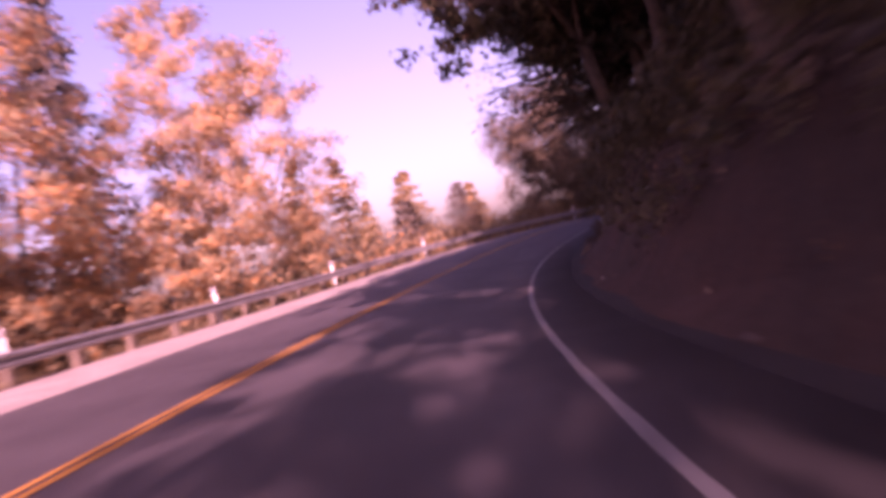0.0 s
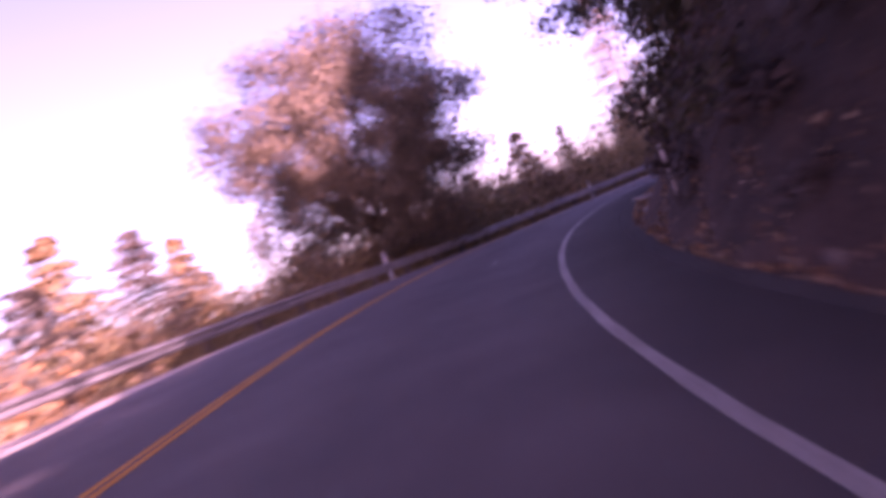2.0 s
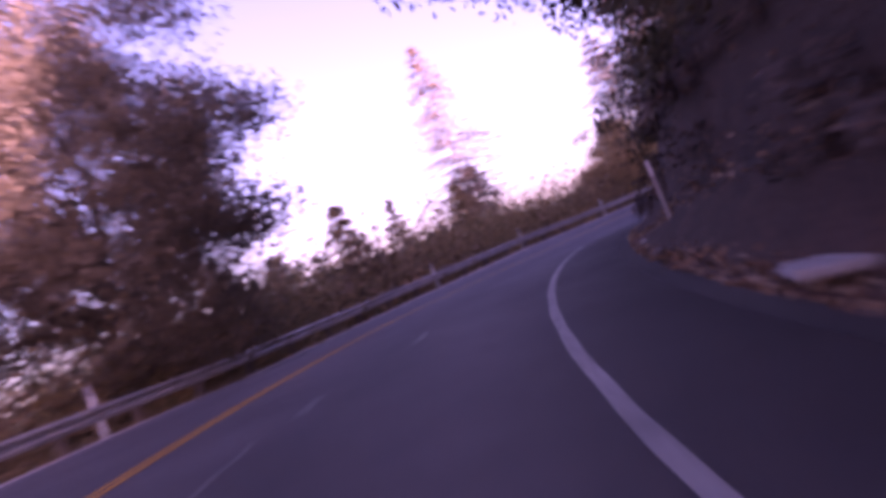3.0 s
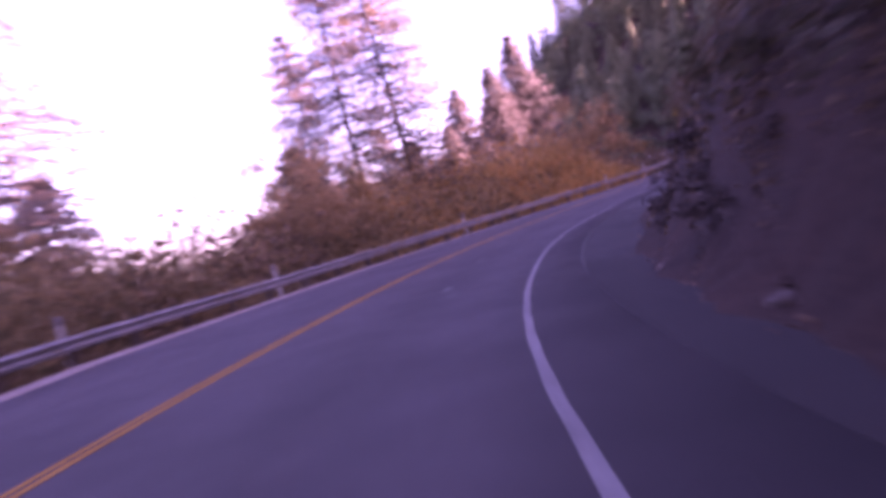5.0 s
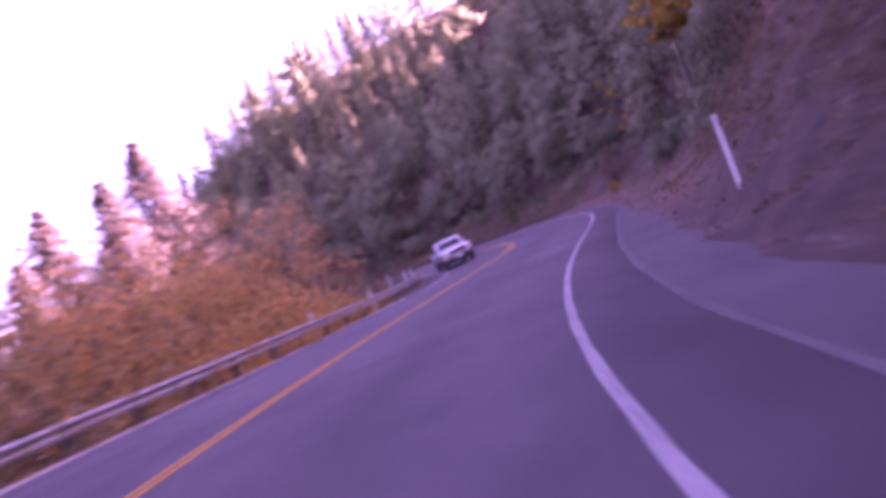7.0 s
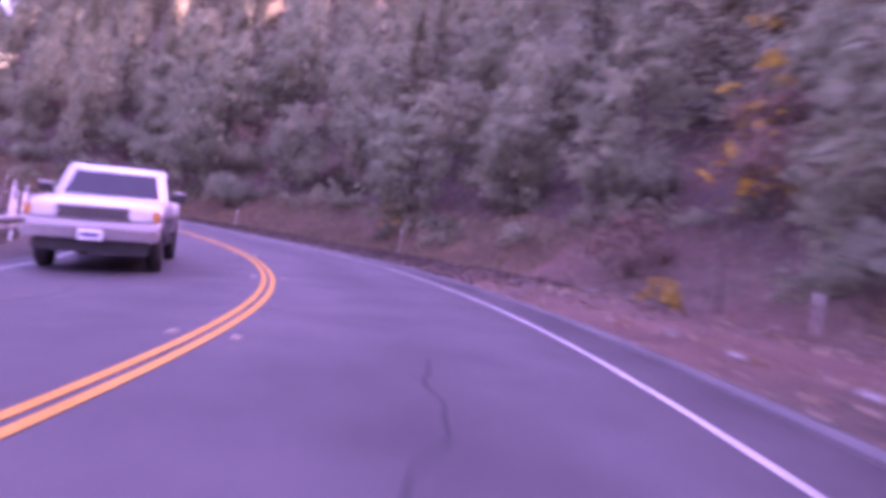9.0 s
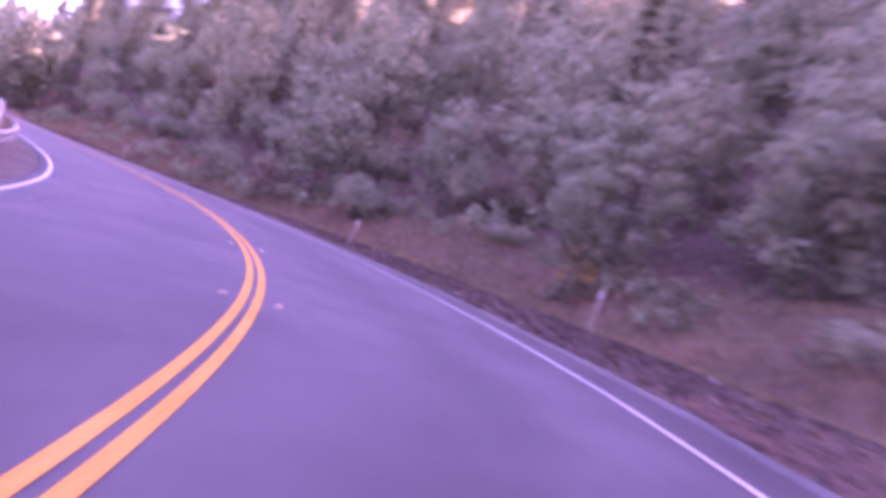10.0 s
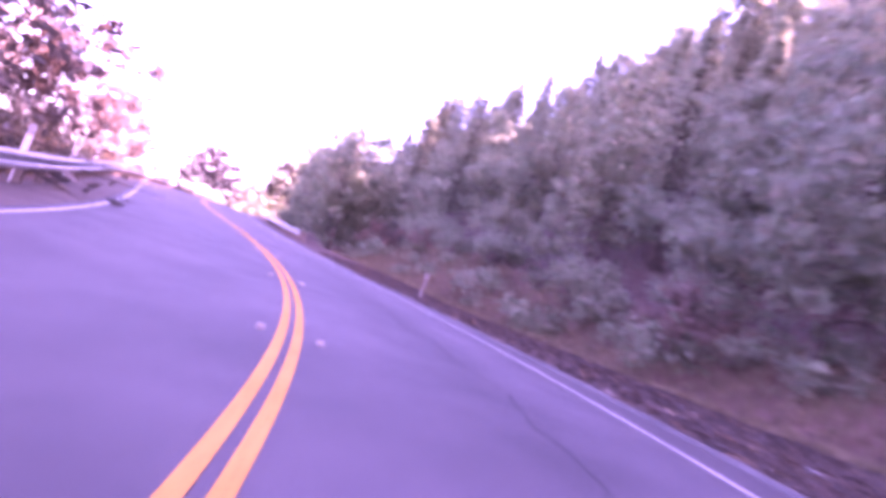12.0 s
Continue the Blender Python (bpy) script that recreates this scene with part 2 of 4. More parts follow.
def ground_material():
    """Red soil with litter; towards the forest, where the sheet's damp_shade value rises, dark humus with the bank's
    shade in its colour.
    """
    m = bpy.data.materials.new("hill_soil")
    m.use_nodes = True
    nt = m.node_tree
    p = nt.nodes["Principled BSDF"]
    fac = ramp(nt, noise_tex(nt, 0.12, 4), [(0.42, (0, 0, 0)), (0.58, (1, 1, 1))])
    dry = mixed(nt, ramp(nt, noise_tex(nt, 0.35), [(0.3, (0.11, 0.058, 0.042)), (0.5, (0.17, 0.086, 0.062)), (0.7, (0.22, 0.12, 0.085))]),
                ramp(nt, noise_tex(nt, 2.2), [(0.3, (0.065, 0.042, 0.032)), (0.6, (0.14, 0.09, 0.06)), (0.75, (0.23, 0.165, 0.105))]), fac)
    # humus tones deepened to hold the shade under the bank's trees
    wet_shaded = mixed(nt, ramp(nt, noise_tex(nt, 0.35), [(0.3, (0.034, 0.020, 0.016)), (0.5, (0.060, 0.031, 0.022)), (0.7, (0.095, 0.048, 0.032))]),
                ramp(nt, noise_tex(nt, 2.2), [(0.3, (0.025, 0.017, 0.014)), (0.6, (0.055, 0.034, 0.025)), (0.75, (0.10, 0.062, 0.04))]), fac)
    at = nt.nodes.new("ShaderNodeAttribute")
    at.attribute_name = "damp_shade"
    col = mixed(nt, dry, wet_shaded, at.outputs["Fac"])
    col = mixed(nt, col, ramp(nt, noise_tex(nt, 14, 5), [(0.3, (0.45, 0.42, 0.4)), (0.65, (1.1, 1.1, 1.1))]), 0.85, "MULTIPLY")
    nt.links.new(col, p.inputs["Base Color"])
    p.inputs["Roughness"].default_value = 0.95
    b = nt.nodes.new("ShaderNodeBump")
    b.inputs["Strength"].default_value, b.inputs["Distance"].default_value = 0.9, 0.12
    nt.links.new(noise_tex(nt, 5, 8, 0.7), b.inputs["Height"])
    nt.links.new(b.outputs[0], p.inputs["Normal"])
    return m


SOIL = ground_material()
DIRT = material("shoulder_dirt", [(0.3, (0.06, 0.045, 0.04)), (0.7, (0.12, 0.095, 0.08))], 0.9, [(0.35, (0.55, 0.52, 0.5)), (0.65, (1, 1, 1))], 18, 0.9, rough=0.95, bump=0.8, bump_scale=25)


# ================= mesh helpers =================
def mesh_of(name, verts, faces, mat, smooth=False):
    me = bpy.data.meshes.new(name)
    me.from_pydata([tuple(v) for v in verts], [], [tuple(f) for f in faces])
    me.materials.append(mat)
    if smooth:
        me.polygons.foreach_set("use_smooth", [True] * len(me.polygons))
    me.update()
    return me


def part(name, me, parent, label="", m=None):
    ob = new(name, me)
    ob.parent = parent
    if m is not None:
        ob.matrix_local = m
    if label:
        tagged(ob, label)
    return ob


def box(w, d, h, bevel=0.0, mat=PLASTIC, name="box", at=(0, 0, 0)):
    bm = bmesh.new()
    bmesh.ops.create_cube(bm, size=1, matrix=Matrix.Translation(at) @ Matrix.Diagonal((w, d, h, 1)))
    if bevel:
        bmesh.ops.bevel(bm, geom=bm.edges[:], offset=bevel, segments=2, affect="EDGES")
    me = bpy.data.meshes.new(name)
    bm.to_mesh(me)
    bm.free()
    me.materials.append(mat)
    return me


def strip_mesh(name, a, b, offs, heights, mat, step=0.5):
    """A band along the road: offs and heights across it, each a number or a function of s."""
    n = max(2, int(math.ceil((b - a) / step)) + 1)
    verts, faces, k = [], [], len(offs)
    for i in range(n):
        s = a + (b - a) * i / (n - 1)
        for o, h in zip(offs, heights):
            verts.append(on_road(s, o(s) if callable(o) else o, h(s) if callable(h) else h))
    for i in range(n - 1):
        for j in range(k - 1):
            q = i * k + j
            faces.append((q, q + 1, q + k + 1, q + k))
    me = mesh_of(name, verts, faces, mat, True)
    if mat is ASPHALT:
        across = [(o(a) if callable(o) else o) for o in offs]
        lay = me.uv_layers.new(name="across")
        lay.data.foreach_set("uv", [c for li in me.loops for c in ((across[li.vertex_index % k] + 5) / 10, li.vertex_index // k * step)])
    return me


def tube(verts, faces, pts, radii, sides=7):
    base = len(verts)
    for i, (p, r) in enumerate(zip(pts, radii)):
        d = (pts[min(i + 1, len(pts) - 1)] - pts[max(i - 1, 0)]).normalized()
        u = d.cross(Vector((0.31, 0.95, 0.05))).normalized()
        v = d.cross(u)
        for k in range(sides):
            a = 2 * math.pi * k / sides
            verts.append(p + (u * math.cos(a) + v * math.sin(a)) * r)
    for i in range(len(pts) - 1):
        for k in range(sides):
            a, b = base + i * sides + k, base + i * sides + (k + 1) % sides
            faces.append((a, b, b + sides, a + sides))
    faces.append(tuple(base + (len(pts) - 1) * sides + k for k in range(sides)))


def unit(a):
    return a / (np.linalg.norm(a, axis=1)[:, None] + 1e-9)


def blades(name, rng, centres, size, mat, aspect=0.55, droop=None, out=None):
    """Many small leaves as four-cornered blades round the given places; out: the way each one faces, for a rounded shading of the clumps."""
    n = len(centres)
    u = rng.normal(size=(n, 3))
    if droop is not None:
        u = u * 0.45 + droop
    u /= np.linalg.norm(u, axis=1)[:, None]
    w = rng.normal(size=(n, 3))
    v = np.cross(u, w)
    v /= np.linalg.norm(v, axis=1)[:, None] + 1e-9
    s = (size * rng.uniform(0.6, 1.4, n))[:, None]
    a, b = u * s, v * s * aspect
    if out is not None:
        face = -unit(np.cross(a, b))
        turn = np.where((face * out).sum(1) < 0, -1.0, 1.0)[:, None]
        b, face = b * turn, face * turn
    quad = np.stack([centres - a, centres + b * 0.9, centres + a, centres - b], 1).reshape(-1, 3)
    me = bpy.data.meshes.new(name)
    me.vertices.add(4 * n)
    me.vertices.foreach_set("co", quad.astype(np.float32).ravel())
    me.loops.add(4 * n)
    me.loops.foreach_set("vertex_index", np.arange(4 * n, dtype=np.int32))
    me.polygons.add(n)
    me.polygons.foreach_set("loop_start", np.arange(0, 4 * n, 4, dtype=np.int32))
    me.materials.append(mat)
    me.update(calc_edges=True)
    if out is not None:
        me.normals_split_custom_set_from_vertices(np.repeat(unit(face * 0.45 + unit(out) + np.array([0, 0, 0.15])), 4, axis=0))
    return me


# ================= ground =================
def smooth(e0, e1, v):
    q = np.clip((v - e0) / (e1 - e0), 0, 1)
    return q * q * (3 - 2 * q)


def waves(x, y):
    n = np.zeros_like(x)
    for f, a, px, py in ((0.045, 1.0, 0.3, 1.7), (0.11, 0.5, 2.1, 0.4), (0.23, 0.26, 4.4, 2.9), (0.61, 0.12, 0.9, 5.2), (1.3, 0.09, 3.3, 1.1), (2.3, 0.07, 1.3, 4.1)):
        n += a * np.sin(f * x * 1.9 + px + 1.4 * np.sin(f * y * 1.3 + py)) * np.cos(f * y * 1.7 + py + 1.2 * np.sin(f * x * 1.1 + px))
    return n


def nearest(x, y):
    """Way along the road and offset from it, of places in the plan."""
    s, o = np.empty_like(x), np.empty_like(x)
    for i in range(0, len(x), 8000):
        dx, dy = x[i:i + 8000, None] - CX[::2], y[i:i + 8000, None] - CY[::2]
        j = (dx * dx + dy * dy).argmin(1)
        r = np.arange(len(j))
        th = TH[::2][j]
        ex, ey = dx[r, j], dy[r, j]
        t = -np.sin(th) * ex + np.cos(th) * ey
        s[i:i + 8000] = SS[::2][j] + np.clip(t, -1, 1)
        d = np.hypot(ex, ey)
        side = np.where(np.cos(th) * ex + np.sin(th) * ey >= 0, 1.0, -1.0)
        o[i:i + 8000] = side * np.sqrt(np.maximum(d * d - np.clip(t, -1, 1) ** 2, 0))
    return s, o


def foot(s):
    return np.interp(s, [0, 30, 60, 72, 86, 94, 100, 108, 116, 126], [4.95, 4.85, 4.8, 5.2, 5.9, 5.75, 5.5, 5.55, 5.2, 5.0])


def ground_height(x, y):
    s, o = nearest(x, y)
    z = surface(s, o) - 0.06
    rough = waves(x, y)
    # the hill: a steep cut at first, then a flatter foot under a wooded slope
    u = np.maximum(o - foot(s), 0)
    cut = 1.75 * np.minimum(u, 0.5 + u * 0.62) * smooth(-0.2, 1.6 + 1.0 * smooth(82, 95, s), u)
    cut = np.minimum(cut, 5.0 + 0.78 * np.maximum(u - 4, 0))
    cut = np.minimum(cut, 26 + 0.25 * u)
    open_slope = 0.03 * np.minimum(u, 4.0) + 0.08 * smooth(0, 0.6, u) + 0.80 * np.maximum(u - 4.0, 0)
    open_slope = np.minimum(open_slope, 38 + 0.2 * u)
    late = smooth(100, 122, s)
    z = z + cut * (1 - late) + open_slope * late
    # the valley side
    v = np.maximum(-o - np.interp(s, [118, 135], [7.0, 5.6]), 0)
    z = z - 0.62 * np.minimum(v, 14) - 0.22 * np.clip(v - 14, 0, 60)
    wild = smooth(0.3, 3.0, np.maximum(u - 2.6 * late, v))
    z = z + wild * rough * np.where(o > 0, 0.75, 0.6) * np.clip(0.5 + np.abs(o) / 25, 0, 2)
    away = smooth(62, 120, np.abs(o))
    return z * (1 - away) - 22 * away


def ground_at(x, y):
    return float(ground_height(np.array([float(x)]), np.array([float(y)]))[0])


far = [120, 170, 260, 450, 900, 1800, 3500]
gx = np.concatenate([[-60 - f for f in far[::-1]], np.arange(-60, 215, 0.75), [214 + f for f in far]])
gy = np.concatenate([[-60 - f for f in far[::-1]], np.arange(-60, 175, 0.75), [174 + f for f in far]])
X, Y = np.meshgrid(gx, gy)
Z = ground_height(X.ravel(), Y.ravel())
nx, ny = len(gx), len(gy)
idx = np.arange(nx * ny).reshape(ny, nx)
quads = np.stack([idx[:-1, :-1], idx[:-1, 1:], idx[1:, 1:], idx[1:, :-1]], -1).reshape(-1, 4)
me = bpy.data.meshes.new("ground")
me.vertices.add(nx * ny)
me.vertices.foreach_set("co", np.stack([X.ravel(), Y.ravel(), Z], 1).astype(np.float32).ravel())
me.loops.add(quads.size)
me.loops.foreach_set("vertex_index", quads.ravel().astype(np.int32))
me.polygons.add(len(quads))
me.polygons.foreach_set("loop_start", np.arange(0, quads.size, 4, dtype=np.int32))
me.polygons.foreach_set("use_smooth", [True] * len(quads))
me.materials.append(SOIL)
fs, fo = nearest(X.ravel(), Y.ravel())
# first mask paints the wooded bank's shade; second adds upper slope and damp verge
damp_shade = smooth(3, 6, fo) * (1 - smooth(76, 112, fs + 5 * np.sin(fo * 0.9) + 2 * np.sin(fo * 3.1 + 1)))
damp_shade = np.maximum(damp_shade, 0.9 * smooth(10.5, 13, fo) + 0.8 * smooth(136, 146, fs) * smooth(4, 4.8, fo) * (1 - smooth(8.0, 9.8, fo + 0.5 * np.sin(fs * 1.3))))
me.attributes.new("damp_shade", "FLOAT", "POINT").data.foreach_set("value", damp_shade.astype(np.float32))
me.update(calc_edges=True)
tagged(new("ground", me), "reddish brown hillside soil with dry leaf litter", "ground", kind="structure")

# ================= road =================
A0, A1 = -38, 320


def left_edge(s):
    return float(np.interp(s, [0, 36, 50, 60, 118, 135, 146], [-3.4, -3.6, -5.0, -5.3, -5.3, -4.05, -3.72]))


RIGHT_SEAM = 4.5
tagged(new("road", strip_mesh("road", A0, A1, [lambda s: left_edge(s) - 0.02, left_edge, -3.0, -1.5, 0, 1.5, 3.0, RIGHT_SEAM, RIGHT_SEAM + 0.02], [-0.3, 0, 0, 0, 0, 0, 0, 0, -0.3], ASPHALT)),
       "dark grey asphalt of a two-lane mountain road", "road", kind="structure")
# the shoulder is darkest up to s = 80 and paler in two steps beyond
for a, e, mat, label in ((A0, 80, DARK_ASPHALT, "dark asphalt shoulder below the cut bank"), (80, 93, GREY_ASPHALT, "grey asphalt shoulder below the cut bank"), (93, 118, OLD_ASPHALT, "worn pale asphalt shoulder below the cut bank")):
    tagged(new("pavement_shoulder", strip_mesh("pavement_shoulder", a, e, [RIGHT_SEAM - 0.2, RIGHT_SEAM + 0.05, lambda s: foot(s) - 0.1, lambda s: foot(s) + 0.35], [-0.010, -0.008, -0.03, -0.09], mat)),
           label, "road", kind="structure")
tagged(new("pavement_edge", strip_mesh("pavement_edge", 118, A1, [RIGHT_SEAM - 0.2, RIGHT_SEAM + 0.05, 4.66], [-0.010, -0.006, -0.012], GREY_ASPHALT)),
       "grey asphalt beyond the edge line", "road", kind="structure")
tagged(new("asphalt_dike", strip_mesh("asphalt_dike", 120, A1, [lambda s: 4.63 + 0.015 * math.sin(1.9 * s), lambda s: 4.68 + 0.02 * math.sin(2.7 * s), lambda s: 4.76 + 0.03 * math.sin(1.3 * s), 4.86],
                                      [-0.03, lambda s: (0.032 + 0.012 * math.sin(4.1 * s)) * smooth(120, 127, s), lambda s: 0.022 * smooth(120, 127, s), -0.3], PALE_DIKE, 0.25)),
       "low pale asphalt dike along the earth verge", "kerb", kind="structure")
for a, e, mat, label in ((A0, 124, GRAVEL, "pale gravel shoulder under the guard rail"), (124, A1, DIRT, "dark dirt shoulder inside the bend")):
    tagged(new("gravel_shoulder", strip_mesh("gravel_shoulder", a, e, [lambda s: left_edge(s) - 0.03, lambda s: left_edge(s) - 0.5, lambda s: min(left_edge(s) - 1.0, -6.0 if s < 124 else 0), lambda s: min(left_edge(s) - 1.7, -6.6 if s < 124 else 0)], [-0.02, 0.01, 0.0, -0.12], mat)),
           label, "shoulder", kind="structure")


def centre_shift(s):
    return float(0.06 * smooth(122, 134, s))


for lo, hi in ((-0.111, -0.030), (0.030, 0.111)):
    tagged(new("yellow_line", strip_mesh("yellow_line", A0, A1, [lambda s: lo + centre_shift(s), lambda s: hi + centre_shift(s)], [0.006, 0.006], YELLOW)), "solid yellow centre line painted on asphalt", "road line", kind="structure")


def right_line(s):
    return float(np.interp(s, [0, 60, 75, 105, 120, 150, 190], [3.541, 3.614, 3.610, 3.620, 3.680, 3.780, 3.824]))


def left_line(s):
    return float(np.interp(s, [120, 150, 190], [-3.733, -3.478, -3.522]))


for a, e, mat, label in ((A0, 117, WORN_WHITE, "grey worn white edge line along the shoulder"), (117, A1, WHITE, "fresher white edge line along the dike")):
    tagged(new("edge_line", strip_mesh("edge_line", a, e, [lambda s: right_line(s) - 0.043 - 0.006 * math.sin(3.3 * s), lambda s: right_line(s) + 0.043 + 0.005 * math.sin(4.7 * s)], [0.006, 0.006], mat)), label, "road line", kind="structure")
tagged(new("edge_line", strip_mesh("edge_line", 116, A1, [lambda s: left_line(s) - 0.045, lambda s: left_line(s) + 0.045], [0.006, 0.006], WHITE)), "white edge line beside the inner shoulder", "road line", kind="structure")
tagged(new("dust_seam", strip_mesh("dust_seam", 78, 116, [lambda s: RIGHT_SEAM - 0.03 + 0.015 * math.sin(1.7 * s), lambda s: RIGHT_SEAM + 0.02 + 0.04 * smooth(88, 100, s) + 0.015 * math.sin(2.3 * s)], [0.004, 0.003], DUST)), "pale dust along the seam of the shoulder", "road mark", kind="structure")
# sealed cracks
rng = random.Random(4)
for a, b, o in ((118.5, 124.0, 1.35), (123.5, 128.0, 1.75), (122.0, 131.0, -1.9), (133.0, 137.0, -2.4), (140.0, 147.0, -2.9), (150.0, 156.0, -0.9), (158.0, 167.0, 1.95)):
    ph = rng.uniform(0, 6)
    f = lambda s, k=0.0: o + 0.16 * math.sin(s * 0.6 + ph) + 0.07 * math.sin(s * 2.7 + ph) + 0.025 * math.sin(s * 7.3 + 2 * ph) + k
    tagged(new("tar_seal", strip_mesh("tar_seal", a, b, [lambda s: f(s) - 0.016 - 0.008 * math.sin(5 * s), lambda s: f(s) + 0.014], [0.004, 0.004], TAR, 0.2)), "dark tar seal over a crack in the asphalt", "crack seal", kind="structure")
for a, b, o, w in ((49.2, 49.9, 1.5, 0.06), (46.2, 48.7, 1.25, 0.03), (51.5, 52.3, 2.0, 0.05), (44.0, 44.8, 2.3, 0.05), (79.2, 79.8, 2.0, 0.07), (78.0, 78.4, 2.35, 0.06), (84.0, 85.2, 1.9, 0.04), (33.0, 35.0, 2.0, 0.04), (88.0, 89.5, 1.6, 0.04)):
    wob = lambda s, k: o + k + 0.05 * math.sin(1.6 * s) + 0.012 * math.sin(9 * s)
    tagged(new("paint_scuff", strip_mesh("paint_scuff", a, b, [lambda s: wob(s, -w), lambda s: wob(s, w)], [0.004, 0.004], SCUFF, 0.12)), "pale scuff on the asphalt", "road mark", kind="structure")

# raised markers beside the yellow lines
bm = bmesh.new()
bmesh.ops.create_uvsphere(bm, u_segments=10, v_segments=6, radius=0.045, matrix=Matrix.Diagonal((1, 1, 0.4, 1)))
marker_mesh = bpy.data.meshes.new("road_marker")
bm.to_mesh(marker_mesh)
bm.free()
marker_mesh.materials.append(MARKER)
for s in (116.5, 122.3, 128.0, 134.4, 140.2, 145.6, 151.0, 155.95, 156.2, 156.45, 161.0, 166.4, 172.0, 177.5):
    for o in (-0.25, 0.27):
        ob = tagged(new("road_marker", marker_mesh), "small worn amber road marker beside the yellow line", "road marker", "road markers")
        ob.location = on_road(s, o + centre_shift(s), 0.008)


# ================= guard rail =================
def rail_offset(s):
    return float(np.interp(s, [0, 40, 80, 110, 122, 138, 148, 162, 190], [-6.190, -6.329, -6.159, -6.096, -5.802, -4.854, -4.55, -4.52, -4.86]))


# W-shaped section: (towards the road, up)
WBEAM = [(0.0, 0.657), (0.05, 0.642), (0.08, 0.607), (0.08, 0.562), (0.02, 0.522), (0.0, 0.502), (0.02, 0.482), (0.08, 0.442), (0.08, 0.397), (0.05, 0.362), (0.0, 0.347)]


def guard_rail(side_of, a, b, label):
    sg = 1 if side_of(a) < 0 else -1
    root = tagged(new("guard_rail"), label, "guard rail")
    root.location = on_road(a, side_of(a))
    inv = Matrix.Translation(-root.location)
    post = box(0.16, 0.20, 1.25, 0.01, POSTWOOD, "post", (0, 0, -0.01))
    block = box(0.15, 0.18, 0.34, 0.008, POSTWOOD, "block")
    n = int((b - a) / 3.81)
    for i in range(n):
        s0 = a + i * 3.81
        offs = [(lambda s, d=d: side_of(s) + sg * (d + 0.10)) for d, h in WBEAM]
        me = strip_mesh("rail_panel", s0, s0 + 3.84, offs, [h + (0.004 if i % 2 else 0) for d, h in WBEAM], STEEL, 1.3)
        me.transform(inv)
        part("rail_panel", me, root)
        for k in (0.0, 1.905):
            s = s0 + k
            m = inv @ Matrix.Translation(on_road(s, side_of(s) - sg * 0.20)) @ pose(0, 0, 0, 0, 0, heading(s))
            p = part("post", post, root, m=m)
            part("block", block, p, m=Matrix.Translation((sg * 0.165, 0, 0.48)))
    return root


guard_rail(rail_offset, -36, 240, "galvanised W-beam guard rail on timber posts")
guard_rail(lambda s: 5.5, 196, 240, "galvanised guard rail along the far bend")


# delineators
def delineator(s, o, height, lean, label, top=0.0, width=0.085, dull=False):
    base = on_road(s, o)
    if top == 0:
        base.z -= 0.3
        height += 0.3
    root = tagged(new("delineator_post"), label, "marker post", "roadside delineators")
    root.matrix_world = Matrix.Translation(base) @ pose(0, 0, 0, lean, lean * 0.5, heading(s))
    bm = bmesh.new()
    bmesh.ops.create_cube(bm, size=1, matrix=Matrix.Translation((0, 0, height / 2 - 0.1)) @ Matrix.Diagonal((width, 0.025, height + 0.2, 1)))
    bmesh.ops.bevel(bm, geom=[e for e in bm.edges if abs(e.verts[0].co.z - e.verts[1].co.z) < 1e-6 and e.verts[0].co.z > height / 2], offset=0.011, segments=2, affect="EDGES")
    me = bpy.data.meshes.new("blade")
    bm.to_mesh(me)
    bm.free()
    me.materials.append(DULLPLASTIC if dull else PLASTIC)
    part("blade", me, root)
    part("reflector", box(width * 1.02, 0.033, 0.20, 0.004, REFLECTOR if top == 0 else DARKBAND, "reflector", (0, 0, height - 0.11)), root)


for s, o, h, lean in ((42.5, 5.31, 1.02, 1), (53.6, 5.26, 1.04, -1), (104.5, 6.3, 1.42, 1), (132.4, 9.36, 0.97, -1), (147.3, 8.55, 1.2, 1), (156.3, 6.15, 1.0, 3), (177.0, 6.0, 0.95, 2)):
    delineator(s, o, h, lean, "slim brown delineator post with a white reflector at its top", dull=s != 104.5, width=0.055)
for s in (9.5, 17.5, 25.5, 33.8, 42.0, 56.5, 72.5, 80.2, 88.5, 101.0, 115.8, 122.0, 137.0, 141.0, 146.0, 150.3, 154.4, 158.2, 162.1, 166.0, 170.0, 176.0, 183.0):
    delineator(s, rail_offset(s) - 0.33, 1.12, 0.5, "white delineator post behind the guard rail", top=1, width=0.12)


# ================= plants =================
def cloud(g, shape):
    """Places in a ball, denser towards its middle."""
    return unit(g.normal(size=shape)) * (1.55 * g.random(shape[0]) ** 0.5)[:, None]


def limb_path(rng, a, b, sag=0.0, n=5, wob=0.06):
    pts = []
    L = (b - a).length
    for i in range(n):
        t = i / (n - 1)
        p = a.lerp(b, t) + Vector((rng.uniform(-1, 1), rng.uniform(-1, 1), rng.uniform(-1, 1))) * (wob * L * math.sin(math.pi * t))
        p.z -= sag * 4 * t * (1 - t)
        pts.append(p)
    return pts


